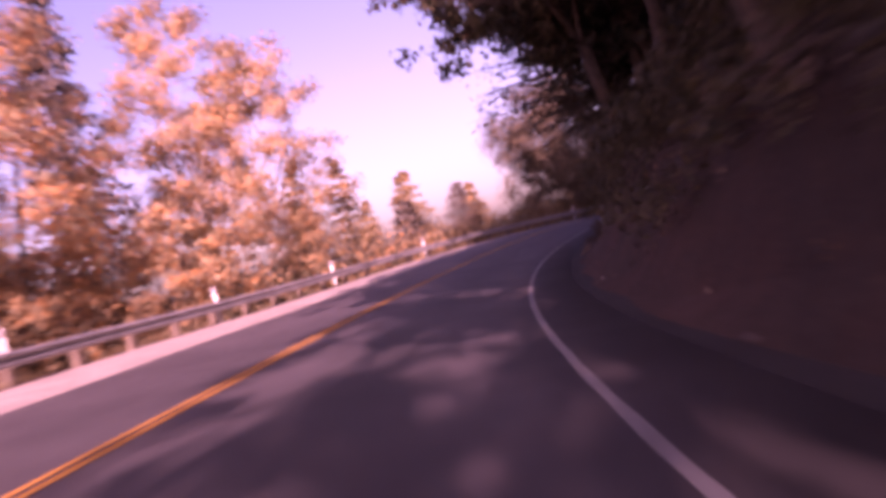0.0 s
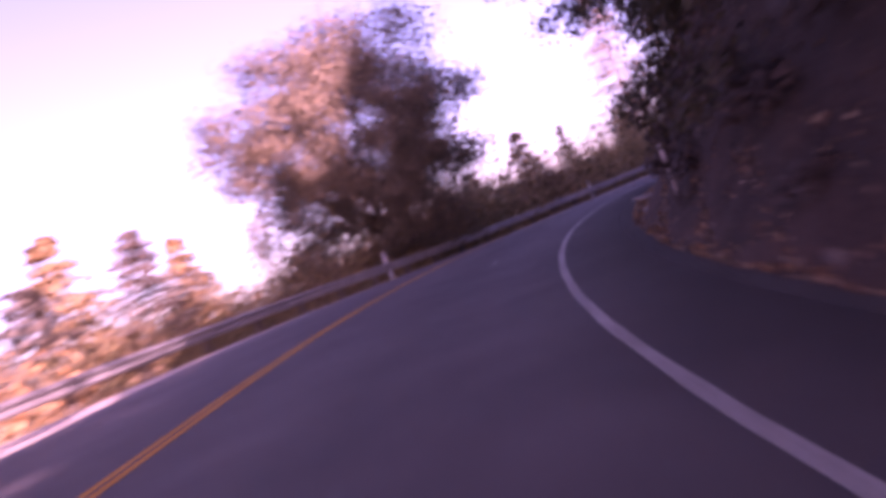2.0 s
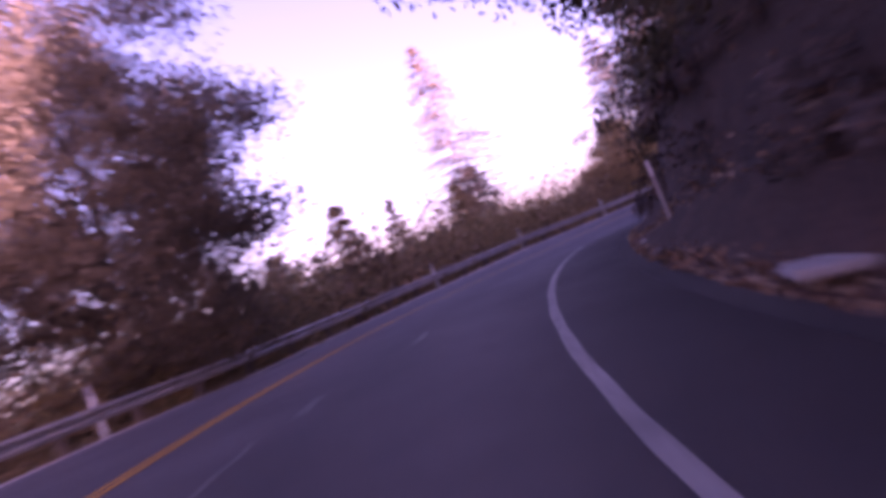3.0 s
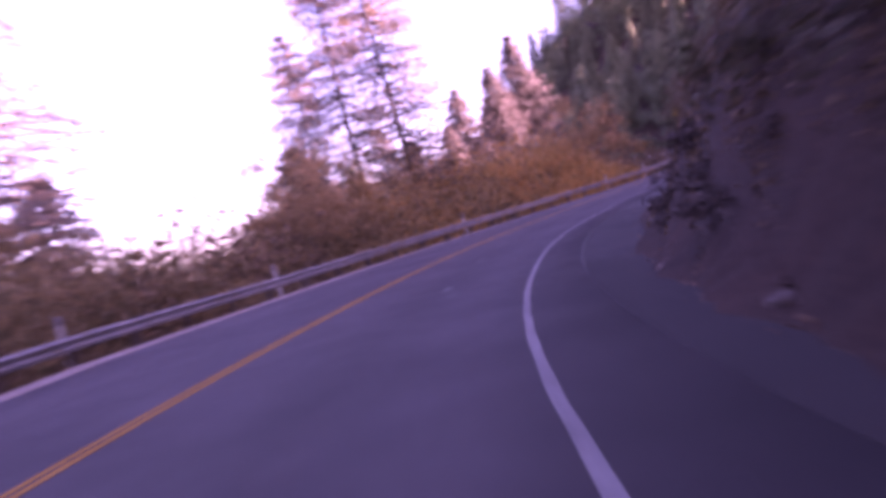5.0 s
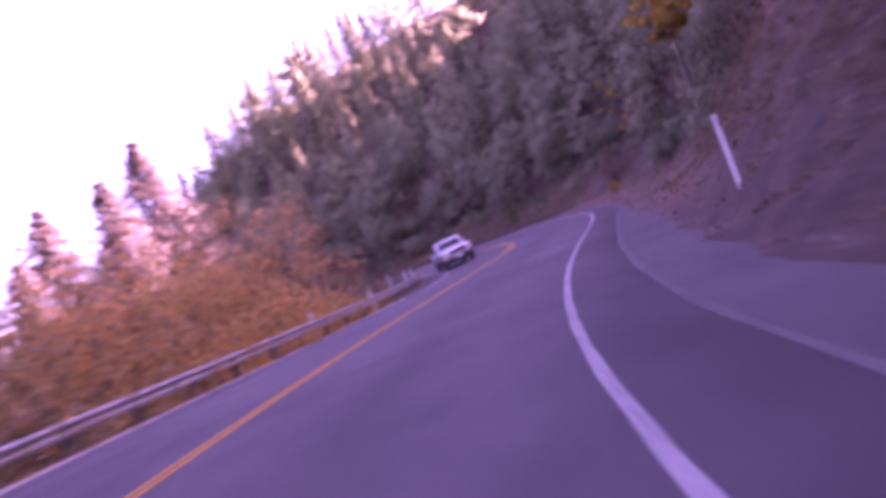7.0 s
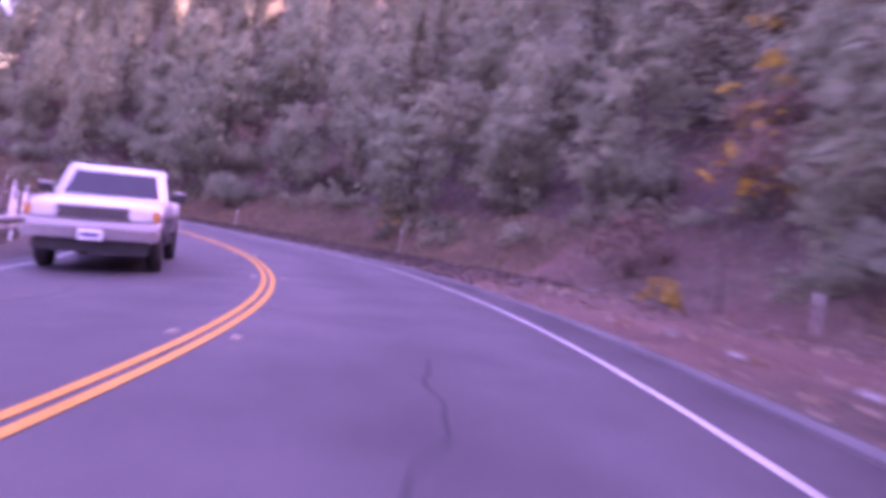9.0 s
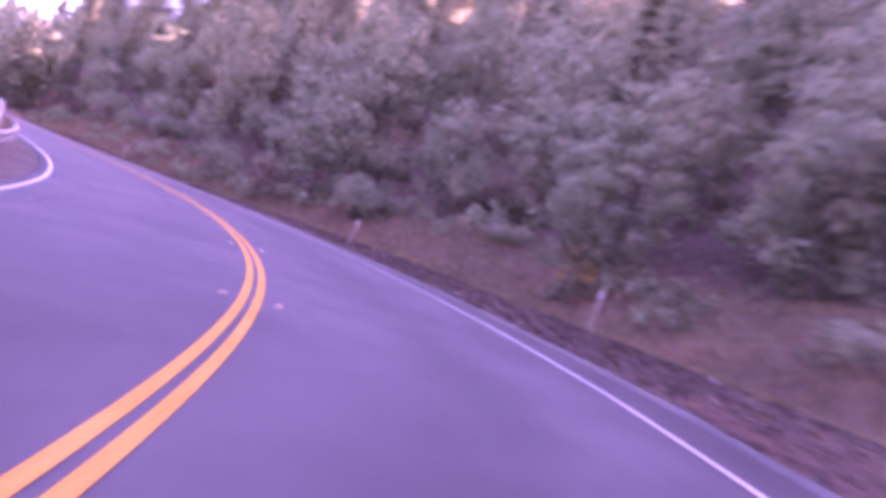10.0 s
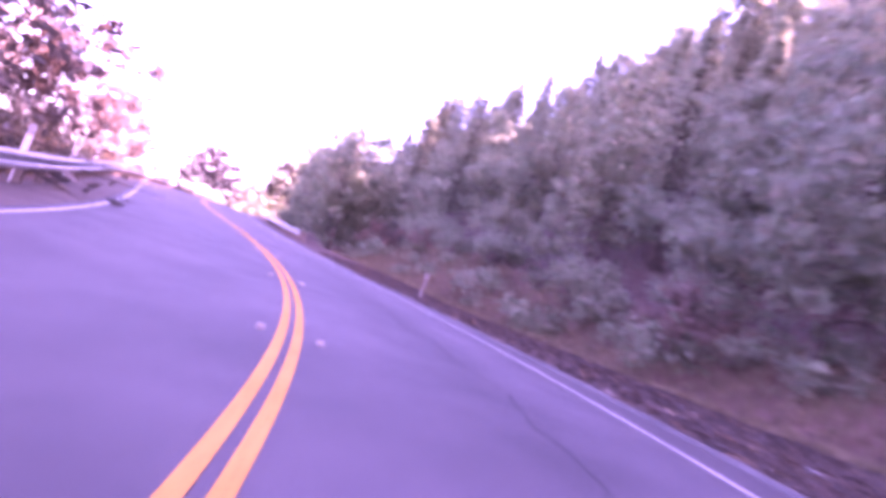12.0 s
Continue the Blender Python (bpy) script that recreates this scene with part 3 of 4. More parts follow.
def broadleaf(seed, height, spread, crown_base, clumps, per, leaf, leaf_mat, bark=BARK, trunk=0.25, clump=0.16, gaps=0.0, core_size=2.5):
    """A leafy tree: a forked trunk with limbs that reach to clumps of leaves."""
    rng, nr = random.Random(seed), np.random.default_rng(seed)
    root = new("broadleaf_tree")
    v, f = [], []
    fork = Vector((rng.uniform(-0.3, 0.3), rng.uniform(-0.3, 0.3), height * max(crown_base, 0.16)))
    tube(v, f, [Vector((0, 0, -1.2)), Vector((0, 0, 0.1))] + limb_path(rng, Vector((0, 0, 0.5)), fork, n=3), [trunk * 1.5, trunk * 1.25, trunk, trunk * 0.9, trunk * 0.8], 9)
    cz, rz = height * (1 + crown_base) / 2, height * (1 - crown_base) / 2
    cents = []
    while len(cents) < clumps:
        d = Vector((rng.gauss(0, 1), rng.gauss(0, 1), rng.gauss(0, 1))).normalized()
        r = rng.uniform(0.25, 1.0) ** 0.6
        lob = 0.86 + 0.2 * math.sin(3 * math.atan2(d.y, d.x) + seed) + 0.12 * math.sin(5 * d.z + seed * 2)
        if rng.random() < gaps:
            continue
        cents.append(Vector((d.x * spread * r * lob, d.y * spread * r * lob, cz + d.z * rz * r * (0.9 + 0.1 * lob))))
    limbs = rng.sample(cents, min(14, len(cents)))
    for c in limbs:
        st = fork + (Vector((0, 0, height)) - fork) * rng.uniform(0, 0.3)
        tube(v, f, limb_path(rng, st, c, 0.0, 5, 0.10), [trunk * 0.42, trunk * 0.3, trunk * 0.2, trunk * 0.12, trunk * 0.04], 6)
    part("trunk", mesh_of("trunk", v, f, bark, True), root)
    c = np.repeat(np.array([tuple(q) for q in cents]), per, axis=0)
    core = nr.random(len(c)) < 0.2
    shift = cloud(nr, c.shape) * np.array([1, 1, 0.7]) * clump * spread * np.where(core, 0.6, 1.0)[:, None]
    c = c + shift
    part("crown", blades("crown", nr, c, np.where(core, leaf * core_size, leaf), leaf_mat, out=unit(shift) * 0.7 + unit((c - [0, 0, cz]) / [spread, spread, rz])), root)
    return root


def conifer(seed, height, spread, crown_base, whorls, branches, per, leaf, leaf_mat, bark=BARK, trunk=0.22, thin=0.0, shape=0.8):
    """A conifer: a straight trunk, whorls of drooping boughs with sprays of needles."""
    rng, nr = random.Random(seed), np.random.default_rng(seed)
    root = new("conifer_tree")
    v, f = [], []
    tube(v, f, limb_path(rng, Vector((0, 0, -1.5)), Vector((rng.uniform(-.2, .2), rng.uniform(-.2, .2), height)), 0, 6, 0.008), [trunk * 1.2, trunk, trunk * 0.8, trunk * 0.55, trunk * 0.32, 0.02], 8)
    cents, dirs = [], []
    for i in range(whorls):
        t = crown_base + (1 - crown_base) * (i + rng.random()) / whorls
        z = t * height
        q = (1 - t) / (1 - crown_base)
        for b in range(branches):
            if rng.random() < thin:
                continue
            a = rng.uniform(0, 2 * math.pi)
            L = spread * (q ** shape) * rng.uniform(0.55, 1.12) + 0.15
            tip = Vector((math.cos(a) * L, math.sin(a) * L, z - 0.16 * L + rng.uniform(-.1, .2) * L))
            st = Vector((0, 0, z))
            if L > 0.5:
                tube(v, f, [st, tip], [0.03 + 0.008 * L, 0.008], 3)
            for k in range(per):
                u = (k + rng.random()) / per
                u = 0.15 + 0.85 * u
                c = st.lerp(tip, u)
                w = 0.16 * L * (1.15 - u) + 0.08
                cents.append((c.x + rng.gauss(0, w), c.y + rng.gauss(0, w), c.z + rng.gauss(0, w * 0.45) - 0.05 * L * u))
                dirs.append((math.cos(a), math.sin(a), -0.25))
    part("trunk", mesh_of("trunk", v, f, bark, True), root)
    core = nr.random(len(cents)) < 0.18
    part("crown", blades("crown", nr, np.array(cents), np.where(core, leaf * 1.5, leaf), leaf_mat, 0.42, np.array(dirs) * 0.9, out=unit(np.array(dirs) * [1, 1, 0] + [0, 0, 0.45] + cloud(nr, (len(dirs), 3)) * 0.25)), root)
    return root


def shrub(seed, height, spread, clumps, per, leaf, leaf_mat):
    rng, nr = random.Random(seed), np.random.default_rng(seed)
    root = new("shrub")
    v, f, cents = [], [], []
    for i in range(clumps):
        a, r = rng.uniform(0, 2 * math.pi), math.sqrt(rng.random())
        top = height * (0.35 + 0.65 * rng.random()) * math.sqrt(max(0.08, 1 - r * r * 0.8))
        c = Vector((math.cos(a) * r * spread, math.sin(a) * r * spread, top))
        cents.append(tuple(c))
        if i % 2 == 0:
            tube(v, f, limb_path(rng, Vector((c.x * 0.25, c.y * 0.25, -0.5)), c, 0, 4, 0.08), [0.035, 0.028, 0.018, 0.006], 4)
    part("stem", mesh_of("stem", v, f, BARK, True), root)
    c = np.repeat(np.array(cents), per, axis=0)
    core = nr.random(len(c)) < 0.22
    shift = cloud(nr, c.shape) * np.array([1, 1, 0.75]) * 0.22 * spread * np.where(core, 0.6, 1.0)[:, None]
    c = c + shift
    c[:, 2] = np.maximum(np.where(core, c[:, 2] * 0.85, c[:, 2]), 0.03)
    part("foliage", blades("foliage", nr, c, np.where(core, leaf * 1.9, leaf), leaf_mat, out=unit(shift) * 0.7 + unit(c / [spread, spread, height])), root)
    return root


SEEN = set()


def plant(proto, x, y, turn=0.0, scale=1.0, label="", category="tree", group="", sink=0.0, lean=0.0):
    """Sets the first one itself in its place, later ones as copies."""
    m = Matrix.Translation((x, y, ground_at(x, y) - sink)) @ pose(0, 0, 0, lean, 0, turn) @ Matrix.Scale(scale, 4)
    if proto.name in SEEN:
        ob = proto.copy()
        scene.collection.objects.link(ob)
        for c in proto.children:
            k = c.copy()
            scene.collection.objects.link(k)
            k.parent = ob
    else:
        SEEN.add(proto.name)
        ob = proto
    ob.matrix_world = m
    return tagged(ob, label, category, group)


def by_road(s, o):
    p = on_road(s, o)
    return p.x, p.y


# --- the tall autumn trees beyond the rail, first bend
bigA = broadleaf(11, 17, 4.8, 0.10, 110, 230, 0.085, L_ORANGE, trunk=0.28, clump=0.17, core_size=1.7)
bigB = broadleaf(12, 19, 4.2, 0.22, 90, 200, 0.085, L_ORANGE, PALEBARK, trunk=0.22, clump=0.16, core_size=1.7)
bigC = broadleaf(15, 30, 7.6, 0.34, 120, 170, 0.12, L_ORANGE, PALEBARK, trunk=0.36, clump=0.13, core_size=1.5)
pineA = conifer(13, 21, 3.0, 0.18, 60, 7, 22, 0.15, L_PINE, PALEBARK, trunk=0.24, thin=0.15, shape=0.6)
bigR = broadleaf(14, 8, 3.4, 0.05, 70, 150, 0.085, L_ORANGE, trunk=0.15, core_size=1.7)
AUTUMN = "tall autumn tree with sunlit orange leaves on the valley side"
for proto, s, o, turn, sc in ((bigA, 24, -12.5, 0, 1.0), (bigA, 15, -13.5, 130, 1.05), (bigB, 33.5, -12.0, 20, 1.0), (pineA, 30.5, -15.5, 0, 1.0), (pineA, 20, -17, 80, 1.05),
                              (bigB, 10, -11, 200, 0.95), (bigC, 46, -24.5, 0, 1.0), (bigR, 28, -10.0, 0, 0.85), (bigR, 19, -10.2, 90, 0.9), (bigR, 37, -10.5, 220, 0.75), (bigR, 12, -9.8, 150, 0.9)):
    plant(proto, *by_road(s, o), turn, sc, AUTUMN if proto is not pineA else "tall thin pine in warm light on the valley side", "tree", "trees beyond the rail")
# --- smaller conifers down the slope
firA = conifer(21, 13, 5.0, 0.02, 50, 8, 28, 0.10, L_GOLD, trunk=0.16)
firB = conifer(22, 15, 4.4, 0.04, 52, 8, 26, 0.10, L_GOLD, trunk=0.16, thin=0.1)
firC = conifer(23, 11, 4.4, 0.02, 44, 8, 26, 0.10, L_PINE, trunk=0.17, shape=0.6)
for proto, x, y, turn, top in ((firA, 4.0, 65.6, 0, 7.3), (firB, -1.8, 68.5, 40, 9.9), (firB, -7.0, 75.9, 100, 11.3), (firC, 7.5, 54.5, 0, 4.3), (firA, 9.0, 60.5, 60, 4.6), (firA, -4.5, 58.0, 200, 5.5), (firB, 0.5, 60.0, 150, 5.0), (firC, 3.5, 58.5, 90, 4.2),
                               (firA, 34.3, 74.0, 10, 6.0), (firB, 37.9, 73.7, 70, 5.3), (firC, 31.0, 77.0, 130, 4.5), (firA, 46.0, 76.5, 190, 5.5), (firC, 51.0, 80.0, 30, 7.0), (firC, 65.0, 76.0, 80, 7.0), (firC, 69.5, 77.5, 250, 6.0)):
    z0 = ground_at(x, y)
    h = {firA: 13, firB: 15, firC: 11}[proto]
    plant(proto, x, y, turn, max(0.3, (top - z0) / h), "young conifer on the valley slope", "tree", "valley slope conifers")
goldR = broadleaf(67, 8, 3.4, 0.05, 70, 150, 0.07, L_GOLD, trunk=0.15, core_size=1.7)
for x, y, turn, top in ((58.0, 71.5, 15, 5.6), (61.5, 73.5, 120, 7.4), (65.5, 74.5, 220, 7.0), (68.5, 73.0, 300, 4.6)):
    z0 = ground_at(x, y)
    plant(goldR, x, y, turn, (top - z0) / 8, "golden autumn tree under the tall pines", "tree", "trees beyond the rail")
for x, y, turn, top in ((92.9, 64.6, 40, 9.2),):
    plant(goldR, x, y, turn, (top - ground_at(x, y)) / 8, "golden tree whose top catches the sun inside the bend", "tree", "trees beyond the rail")
# --- the big round oak at the outside of the bend
oak = broadleaf(31, 14.4, 6.9, 0.10, 440, 330, 0.058, L_OAK, trunk=0.40, clump=0.14, core_size=1.9)
plant(oak, 18.2, 61.3, 15, 1.0, "large round oak with dense dark foliage beside the guard rail", "tree")
# --- pale tall pine further on
pale = conifer(33, 20, 6.4, 0.15, 52, 8, 24, 0.09, L_PINK, PALEBARK, trunk=0.14, thin=0.28, shape=0.8)
px, py = by_road(88.4, -17)
plant(pale, px, py, 0, (16.6 - ground_at(px, py)) / 20, "thin pale pine standing alone against the sky", "tree")
# --- the two tall pines of the second bend
tallA = conifer(35, 24, 5.4, 0.10, 56, 8, 38, 0.10, L_TALL, BARK, trunk=0.22, thin=0.22, shape=0.55)
tallB = conifer(36, 23, 5.0, 0.12, 54, 8, 38, 0.10, L_TALL, BARK, trunk=0.20, thin=0.24, shape=0.55)
for proto, s, o, turn, sc in ((tallA, 106.6, -19.5, 0, 1.25), (tallB, 107.2, -15.5, 90, 1.25), (tallB, 104.5, -21.5, 200, 1.1), (tallA, 111.0, -22.0, 100, 0.75)):
    plant(proto, *by_road(s, o), turn, sc, "tall pine with sparse sunlit boughs beyond the rail", "tree", "tall pines")

# --- brush along the rail
brA = shrub(41, 2.6, 1.8, 40, 50, 0.05, L_DRY)
brB = shrub(42, 2.2, 2.0, 40, 50, 0.05, L_OLIVE)
brC = shrub(43, 2.4, 1.9, 54, 120, 0.028, L_RUST)
brD = shrub(44, 2.2, 1.8, 38, 50, 0.052, L_ORANGE)
brE = shrub(45, 2.4, 1.9, 50, 90, 0.032, L_HEDGE)
rng = random.Random(7)
for s in np.arange(2, 300, 1.3):
    early, rust = s < 46, 96 < s < 123
    if s > 126 and rng.random() < (0.45 if s < 195 else 0.65):
        continue
    for row in range(2):
        if row and (int(s * 10) % 2 or s > 126):
            continue
        proto = rng.choice([brD, brD, brA, brB] if early else ([brC, brE, brE, brE] if s < 106 else [brC, brC, brC, brE]) if rust else [brE, brE, brE, brA] if s < 96 else [brB, brA])
        want = float(surface(s, -6)) + (rng.uniform(0.9, 1.7) if row == 0 else rng.uniform(1.3, 2.4)) + float(np.interp(s, [0, 44, 50, 57, 64, 84, 96, 124], [0.6, 0.5, 0.1, 0.3, 2.0, 2.0, 1.2, 0.0])) * (1.0 if row == 0 else 1.3)
        if rust:
            want += float(np.interp(s, [96, 102, 110, 118, 121, 123], [0.5, 1.0, 1.8, 2.4, 1.4, 0])) * (1.0 if row == 0 else 1.4)
        o = rail_offset(s) - (2.6 if row == 0 else 5.4)
        for turn in range(2):
            x, y = by_road(s + rng.uniform(-.6, .6), o)
            sc = max(0.5, (want - ground_at(x, y)) / 2.35)
            o = min(o, rail_offset(s) - 0.6 - 2.2 * sc) - rng.uniform(0, 0.4)
        plant(proto, x, y, rng.uniform(0, 360), sc, "dense autumn brush behind the guard rail", "bush", "brush behind the rail")

# --- wooded hill on the uphill side
ovA = broadleaf(51, 12, 5.4, 0.30, 90, 72, 0.165, L_OLIVE, trunk=0.26)
ovB = conifer(52, 17, 4.4, 0.12, 46, 7, 16, 0.2, L_FIR, trunk=0.26, shape=0.6)
hbA = broadleaf(53, 8.5, 2.8, 0.0, 80, 42, 0.105, L_BRUSH, trunk=0.14, clump=0.21, core_size=2.2)
hbB = shrub(54, 3.4, 2.4, 60, 32, 0.10, L_BRUSH)
hbC = broadleaf(55, 10.5, 2.5, 0.0, 84, 42, 0.105, L_HILL, trunk=0.14, clump=0.21, core_size=2.2)
hbD = conifer(56, 12, 3.1, 0.0, 40, 9, 11, 0.15, L_HILL, trunk=0.17, shape=0.7)
hbR = shrub(57, 3.2, 2.3, 40, 46, 0.09, L_RUSSET)
ovC = conifer(58, 17, 4.6, 0.10, 30, 6, 9, 0.34, L_FIR, trunk=0.26, shape=0.6)
ovD = broadleaf(59, 13, 5.2, 0.10, 52, 40, 0.27, L_OLIVE, trunk=0.26)
ovE = broadleaf(60, 9, 4.0, 0.05, 44, 36, 0.22, L_BRUSH, trunk=0.2)
farT = broadleaf(63, 17, 4.4, 0.18, 60, 70, 0.11, L_FAR, PALEBARK, trunk=0.2)
rng = random.Random(19)
# first bend: dark trees on the cut, leaning out over the road; those before s = 4 are unseen, added for shade
for s, o, proto, sc, turn in ((-34, 7.5, ovA, 1.0, 20), (-28, 8, ovA, 1.1, 70), (-22, 7.5, ovA, 1.05, 0), (-16, 8, ovB, 1.0, 40), (-11, 7.2, ovA, 1.0, 210), (-5, 7.6, ovA, 0.95, 90), (1, 8.2, ovB, 1.1, 120), (6, 7.6, ovA, 1.0, 280), (12, 8.0, ovA, 1.0, 200), (18, 9.0, ovB, 1.15, 10), (25, 8.2, ovA, 1.0, 300),
                              (31, 8.0, ovB, 1.0, 60), (36, 7.2, ovA, 1.0, 150), (42, 8.4, ovA, 0.95, 250), (47, 9.2, ovB, 0.9, 20), (51, 8.4, ovA, 0.95, 110), (58, 9.0, ovA, 0.95, 330), (65, 9.8, ovA, 0.85, 75), (71, 11, ovB, 0.8, 180)):
    plant(proto, *by_road(s, o), turn, sc, "dark evergreen oak rooted in the cut bank" if proto is ovA else "dark fir above the cut bank", "tree", "trees on the cut bank")
ovF = conifer(64, 15, 5.4, 0.12, 46, 14, 40, 0.09, L_FIR, trunk=0.28, shape=0.55)
ovL = broadleaf(65, 9.5, 5.6, 0.12, 220, 150, 0.075, L_OLIVE, trunk=0.26, clump=0.13, core_size=1.7)
for s, o, proto, sc, turn in ((34, 6.9, ovF, 1.0, 0), (57.5, 7.3, ovL, 1.0, 30), (62.5, 7.6, ovL, 1.0, 170)):
    plant(proto, *by_road(s, o), turn, sc, "dark fir with boughs over the road" if proto is ovF else "dark oak with a wide crown over the road", "tree", "trees on the cut bank", sink=0.0 if proto is ovF else 0.8)
for s, o, sc in ((30.5, 8.8, 0.85), (36, 8.6, 0.9), (44.5, 8.6, 0.85), (50.5, 8.8, 0.85), (56, 9.0, 0.85)):
    plant(ovA, *by_road(s, o), heading(s) - 90, sc, "dark evergreen oak leaning out over the road", "tree", "trees on the cut bank", lean=24)
# added shade casters, nearly all out of view, that dapple the road
ovO = broadleaf(68, 13, 5.2, 0.28, 210, 44, 0.11, L_OLIVE, trunk=0.26, clump=0.085, core_size=1.8)
for s, o, sc, lean in ((-33, 6.6, 1.1, 18), (-22, 6.6, 1.1, 17), (-16.5, 6.8, 0.9, 21), (-11, 6.6, 1.1, 22), (-2.5, 7.0, 1.05, 14), (10.0, 6.6, 1.05, 24), (13, 6.9, 1.0, 22), (29.5, 7.0, 1.0, 15)):
    plant(ovO, *by_road(s, o), heading(s) - 90, sc, "evergreen oak leaning far out over the road", "tree", "trees on the cut bank", lean=lean)
for s in np.arange(-30, 100, 6.0):
    for o in (15, 22):
        x, y = by_road(s + rng.uniform(-2, 2), o + rng.uniform(-2, 2))
        plant(rng.choice([ovD, ovC, ovC]), x, y, rng.uniform(0, 360), rng.uniform(0.75, 1.05), "dark forest tree on the hill", "tree", "hill forest")


def brush_mass(name, spots, height, spread, clumps, per, leaf, mat, label):
    """Low brush that nobody could count: clumps of small leaves at many spots."""
    g = np.random.default_rng(len(spots))
    out, sizes, ways = [], [], []
    for x, y, sc in spots:
        a, r = g.uniform(0, 2 * np.pi, clumps), np.sqrt(g.random(clumps))
        top = height * (0.3 + 0.7 * g.random(clumps)) * np.sqrt(np.maximum(0.1, 1 - r * r * 0.8))
        c = np.stack([np.cos(a) * r * spread, np.sin(a) * r * spread, top], 1)
        c = np.repeat(c, per, axis=0)
        shift = cloud(g, c.shape) * 0.2 * spread
        c = (c + shift) * sc
        ways.append(unit(shift) * 0.7 + unit(c))
        out.append(c + np.array([x, y, ground_at(x, y) - 0.15]))
        sizes.append(np.where(g.random(len(c)) < 0.25, leaf * 1.7, leaf) * sc)
    tagged(new(name, blades(name, g, np.concatenate(out), np.concatenate(sizes), mat, out=np.concatenate(ways))), label, "brush", kind="stuff")


dark_spots, dry_spots = [], []
for s in np.arange(0, 112, 0.9):
    for u0, u1 in ((0.9 if s < 74 else 1.3, 2.0), (2.0, 3.4), (3.4, 5.4)):
        dark = s < 74
        if not dark and rng.random() < 0.12:
            continue
        u = rng.uniform(u0, u1)
        x, y = by_road(s + rng.uniform(-.4, .4), float(foot(s)) + u)
        (dark_spots if dark else dry_spots).append((x, y, min(rng.uniform(0.4, 0.85), 0.3 + 0.25 * u) * (1.0 if dark else 0.5)))
# before s = 74 the brush is dense and dark, its colour deepening the bank's shade
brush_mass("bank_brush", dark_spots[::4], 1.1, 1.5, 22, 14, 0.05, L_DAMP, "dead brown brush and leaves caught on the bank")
brush_mass("bank_brush", [q for i, q in enumerate(dark_spots) if i % 3 < 2 or i % 2], 1.7, 1.5, 24, 28, 0.06, L_OLIVE, "brush hanging on the cut bank, coloured dark for its shade")
foot_spots = []
for s in np.arange(28, 84, 0.7):
    x, y = by_road(s + rng.uniform(-.3, .3), float(foot(s)) + rng.uniform(0.55, 1.5))
    foot_spots.append((x, y, rng.uniform(0.18, 0.34)))
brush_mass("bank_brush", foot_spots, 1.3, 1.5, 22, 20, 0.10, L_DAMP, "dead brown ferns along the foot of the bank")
brush_mass("bank_brush", dry_spots, 1.5, 1.4, 22, 30, 0.052, L_DRY, "low dry brush on the reddish cut bank")
# second bend and after: brush-covered slope
for s in np.arange(106, 236, 3.5):
    for o in (11.2, 13.6, 16.5, 20, 24.5, 30, 36):
        if s < 122 and o < 13:
            continue
        x, y = by_road(s + rng.uniform(-1.5, 1.5), o + rng.uniform(-1.5, 1.5))
        proto = rng.choice([hbA, hbB, hbB, hbC, hbR] if o < 14 else [hbA, hbC, hbD, hbD, hbR] if o < 20 else [hbC, hbD, hbD, hbD])
        plant(proto, x, y, rng.uniform(0, 360), rng.uniform(0.65, 1.1) * (0.8 if o < 13 else 1) * float(np.interp(s, [172, 188], [1, 0.78])), "grey-green brush and young trees on the slope", "tree", "slope growth")
for s in np.arange(112, 238, 6.2):
    for o in (40, 47, 54):
        x, y = by_road(s + rng.uniform(-2, 2), o + rng.uniform(-2, 2))
        plant(rng.choice([hbC, hbD, ovE]), x, y, rng.uniform(0, 360), rng.uniform(0.9, 1.25), "tree on the upper slope of the hill", "tree", "hill forest")
spots = []
for s in np.arange(118, 200, 1.6):
    x, y = by_road(s + rng.uniform(-1, 1), rng.uniform(8.8, 11.8) + (1.5 if s < 143 else 0.4))
    spots.append((x, y, rng.uniform(0.4, 0.9)))
brush_mass("foot_brush", spots, 1.6, 1.5, 20, 18, 0.11, L_BRUSH, "grey-green brush at the foot of the slope")
# --- yellow maple over the bank and sparse yellow saplings
maple = broadleaf(61, 4.6, 1.7, 0.25, 34, 70, 0.10, L_YELLOW, trunk=0.07, clump=0.2)
for s, o, sc, top in ((95.2, 7.4, 0.54, 3.1), (115.5, 7.8, 0.62, 6.2)):
    x, y = by_road(s, o)
    plant(maple, x, y, s, sc, "small maple in bright yellow leaf on the bank", "tree", "yellow maples", sink=ground_at(x, y) + 4.6 * sc - float(surface(s, o)) - top)
tip = broadleaf(69, 6.8, 1.1, 0.55, 10, 9, 0.10, L_YELLOW, trunk=0.04, clump=0.17, core_size=1.4)
plant(tip, *by_road(134.6, 9.4), 30, 1.0, "slim maple with a few bright yellow leaves at its top", "sapling", "yellow saplings")
gold = shrub(70, 0.9, 0.55, 18, 22, 0.05, L_YELLOW)
plant(gold, *by_road(134.2, 7.7), 0, 0.8, "small yellow bush on the red soil", "bush")
sap = broadleaf(62, 2.6, 0.8, 0.2, 12, 4, 0.085, L_YELLOW, trunk=0.025, clump=0.25, core_size=1.5)
for s, o, sc in ((149.5, 9.6, 1.0), (137.2, 12.2, 1.5), (138.0, 13.6, 1.5), (136.5, 13.0, 1.0), (130.8, 8.9, 0.4)):
    plant(sap, *by_road(s, o), s * 40, sc, "sapling with only a few yellow leaves", "sapling", "yellow saplings")
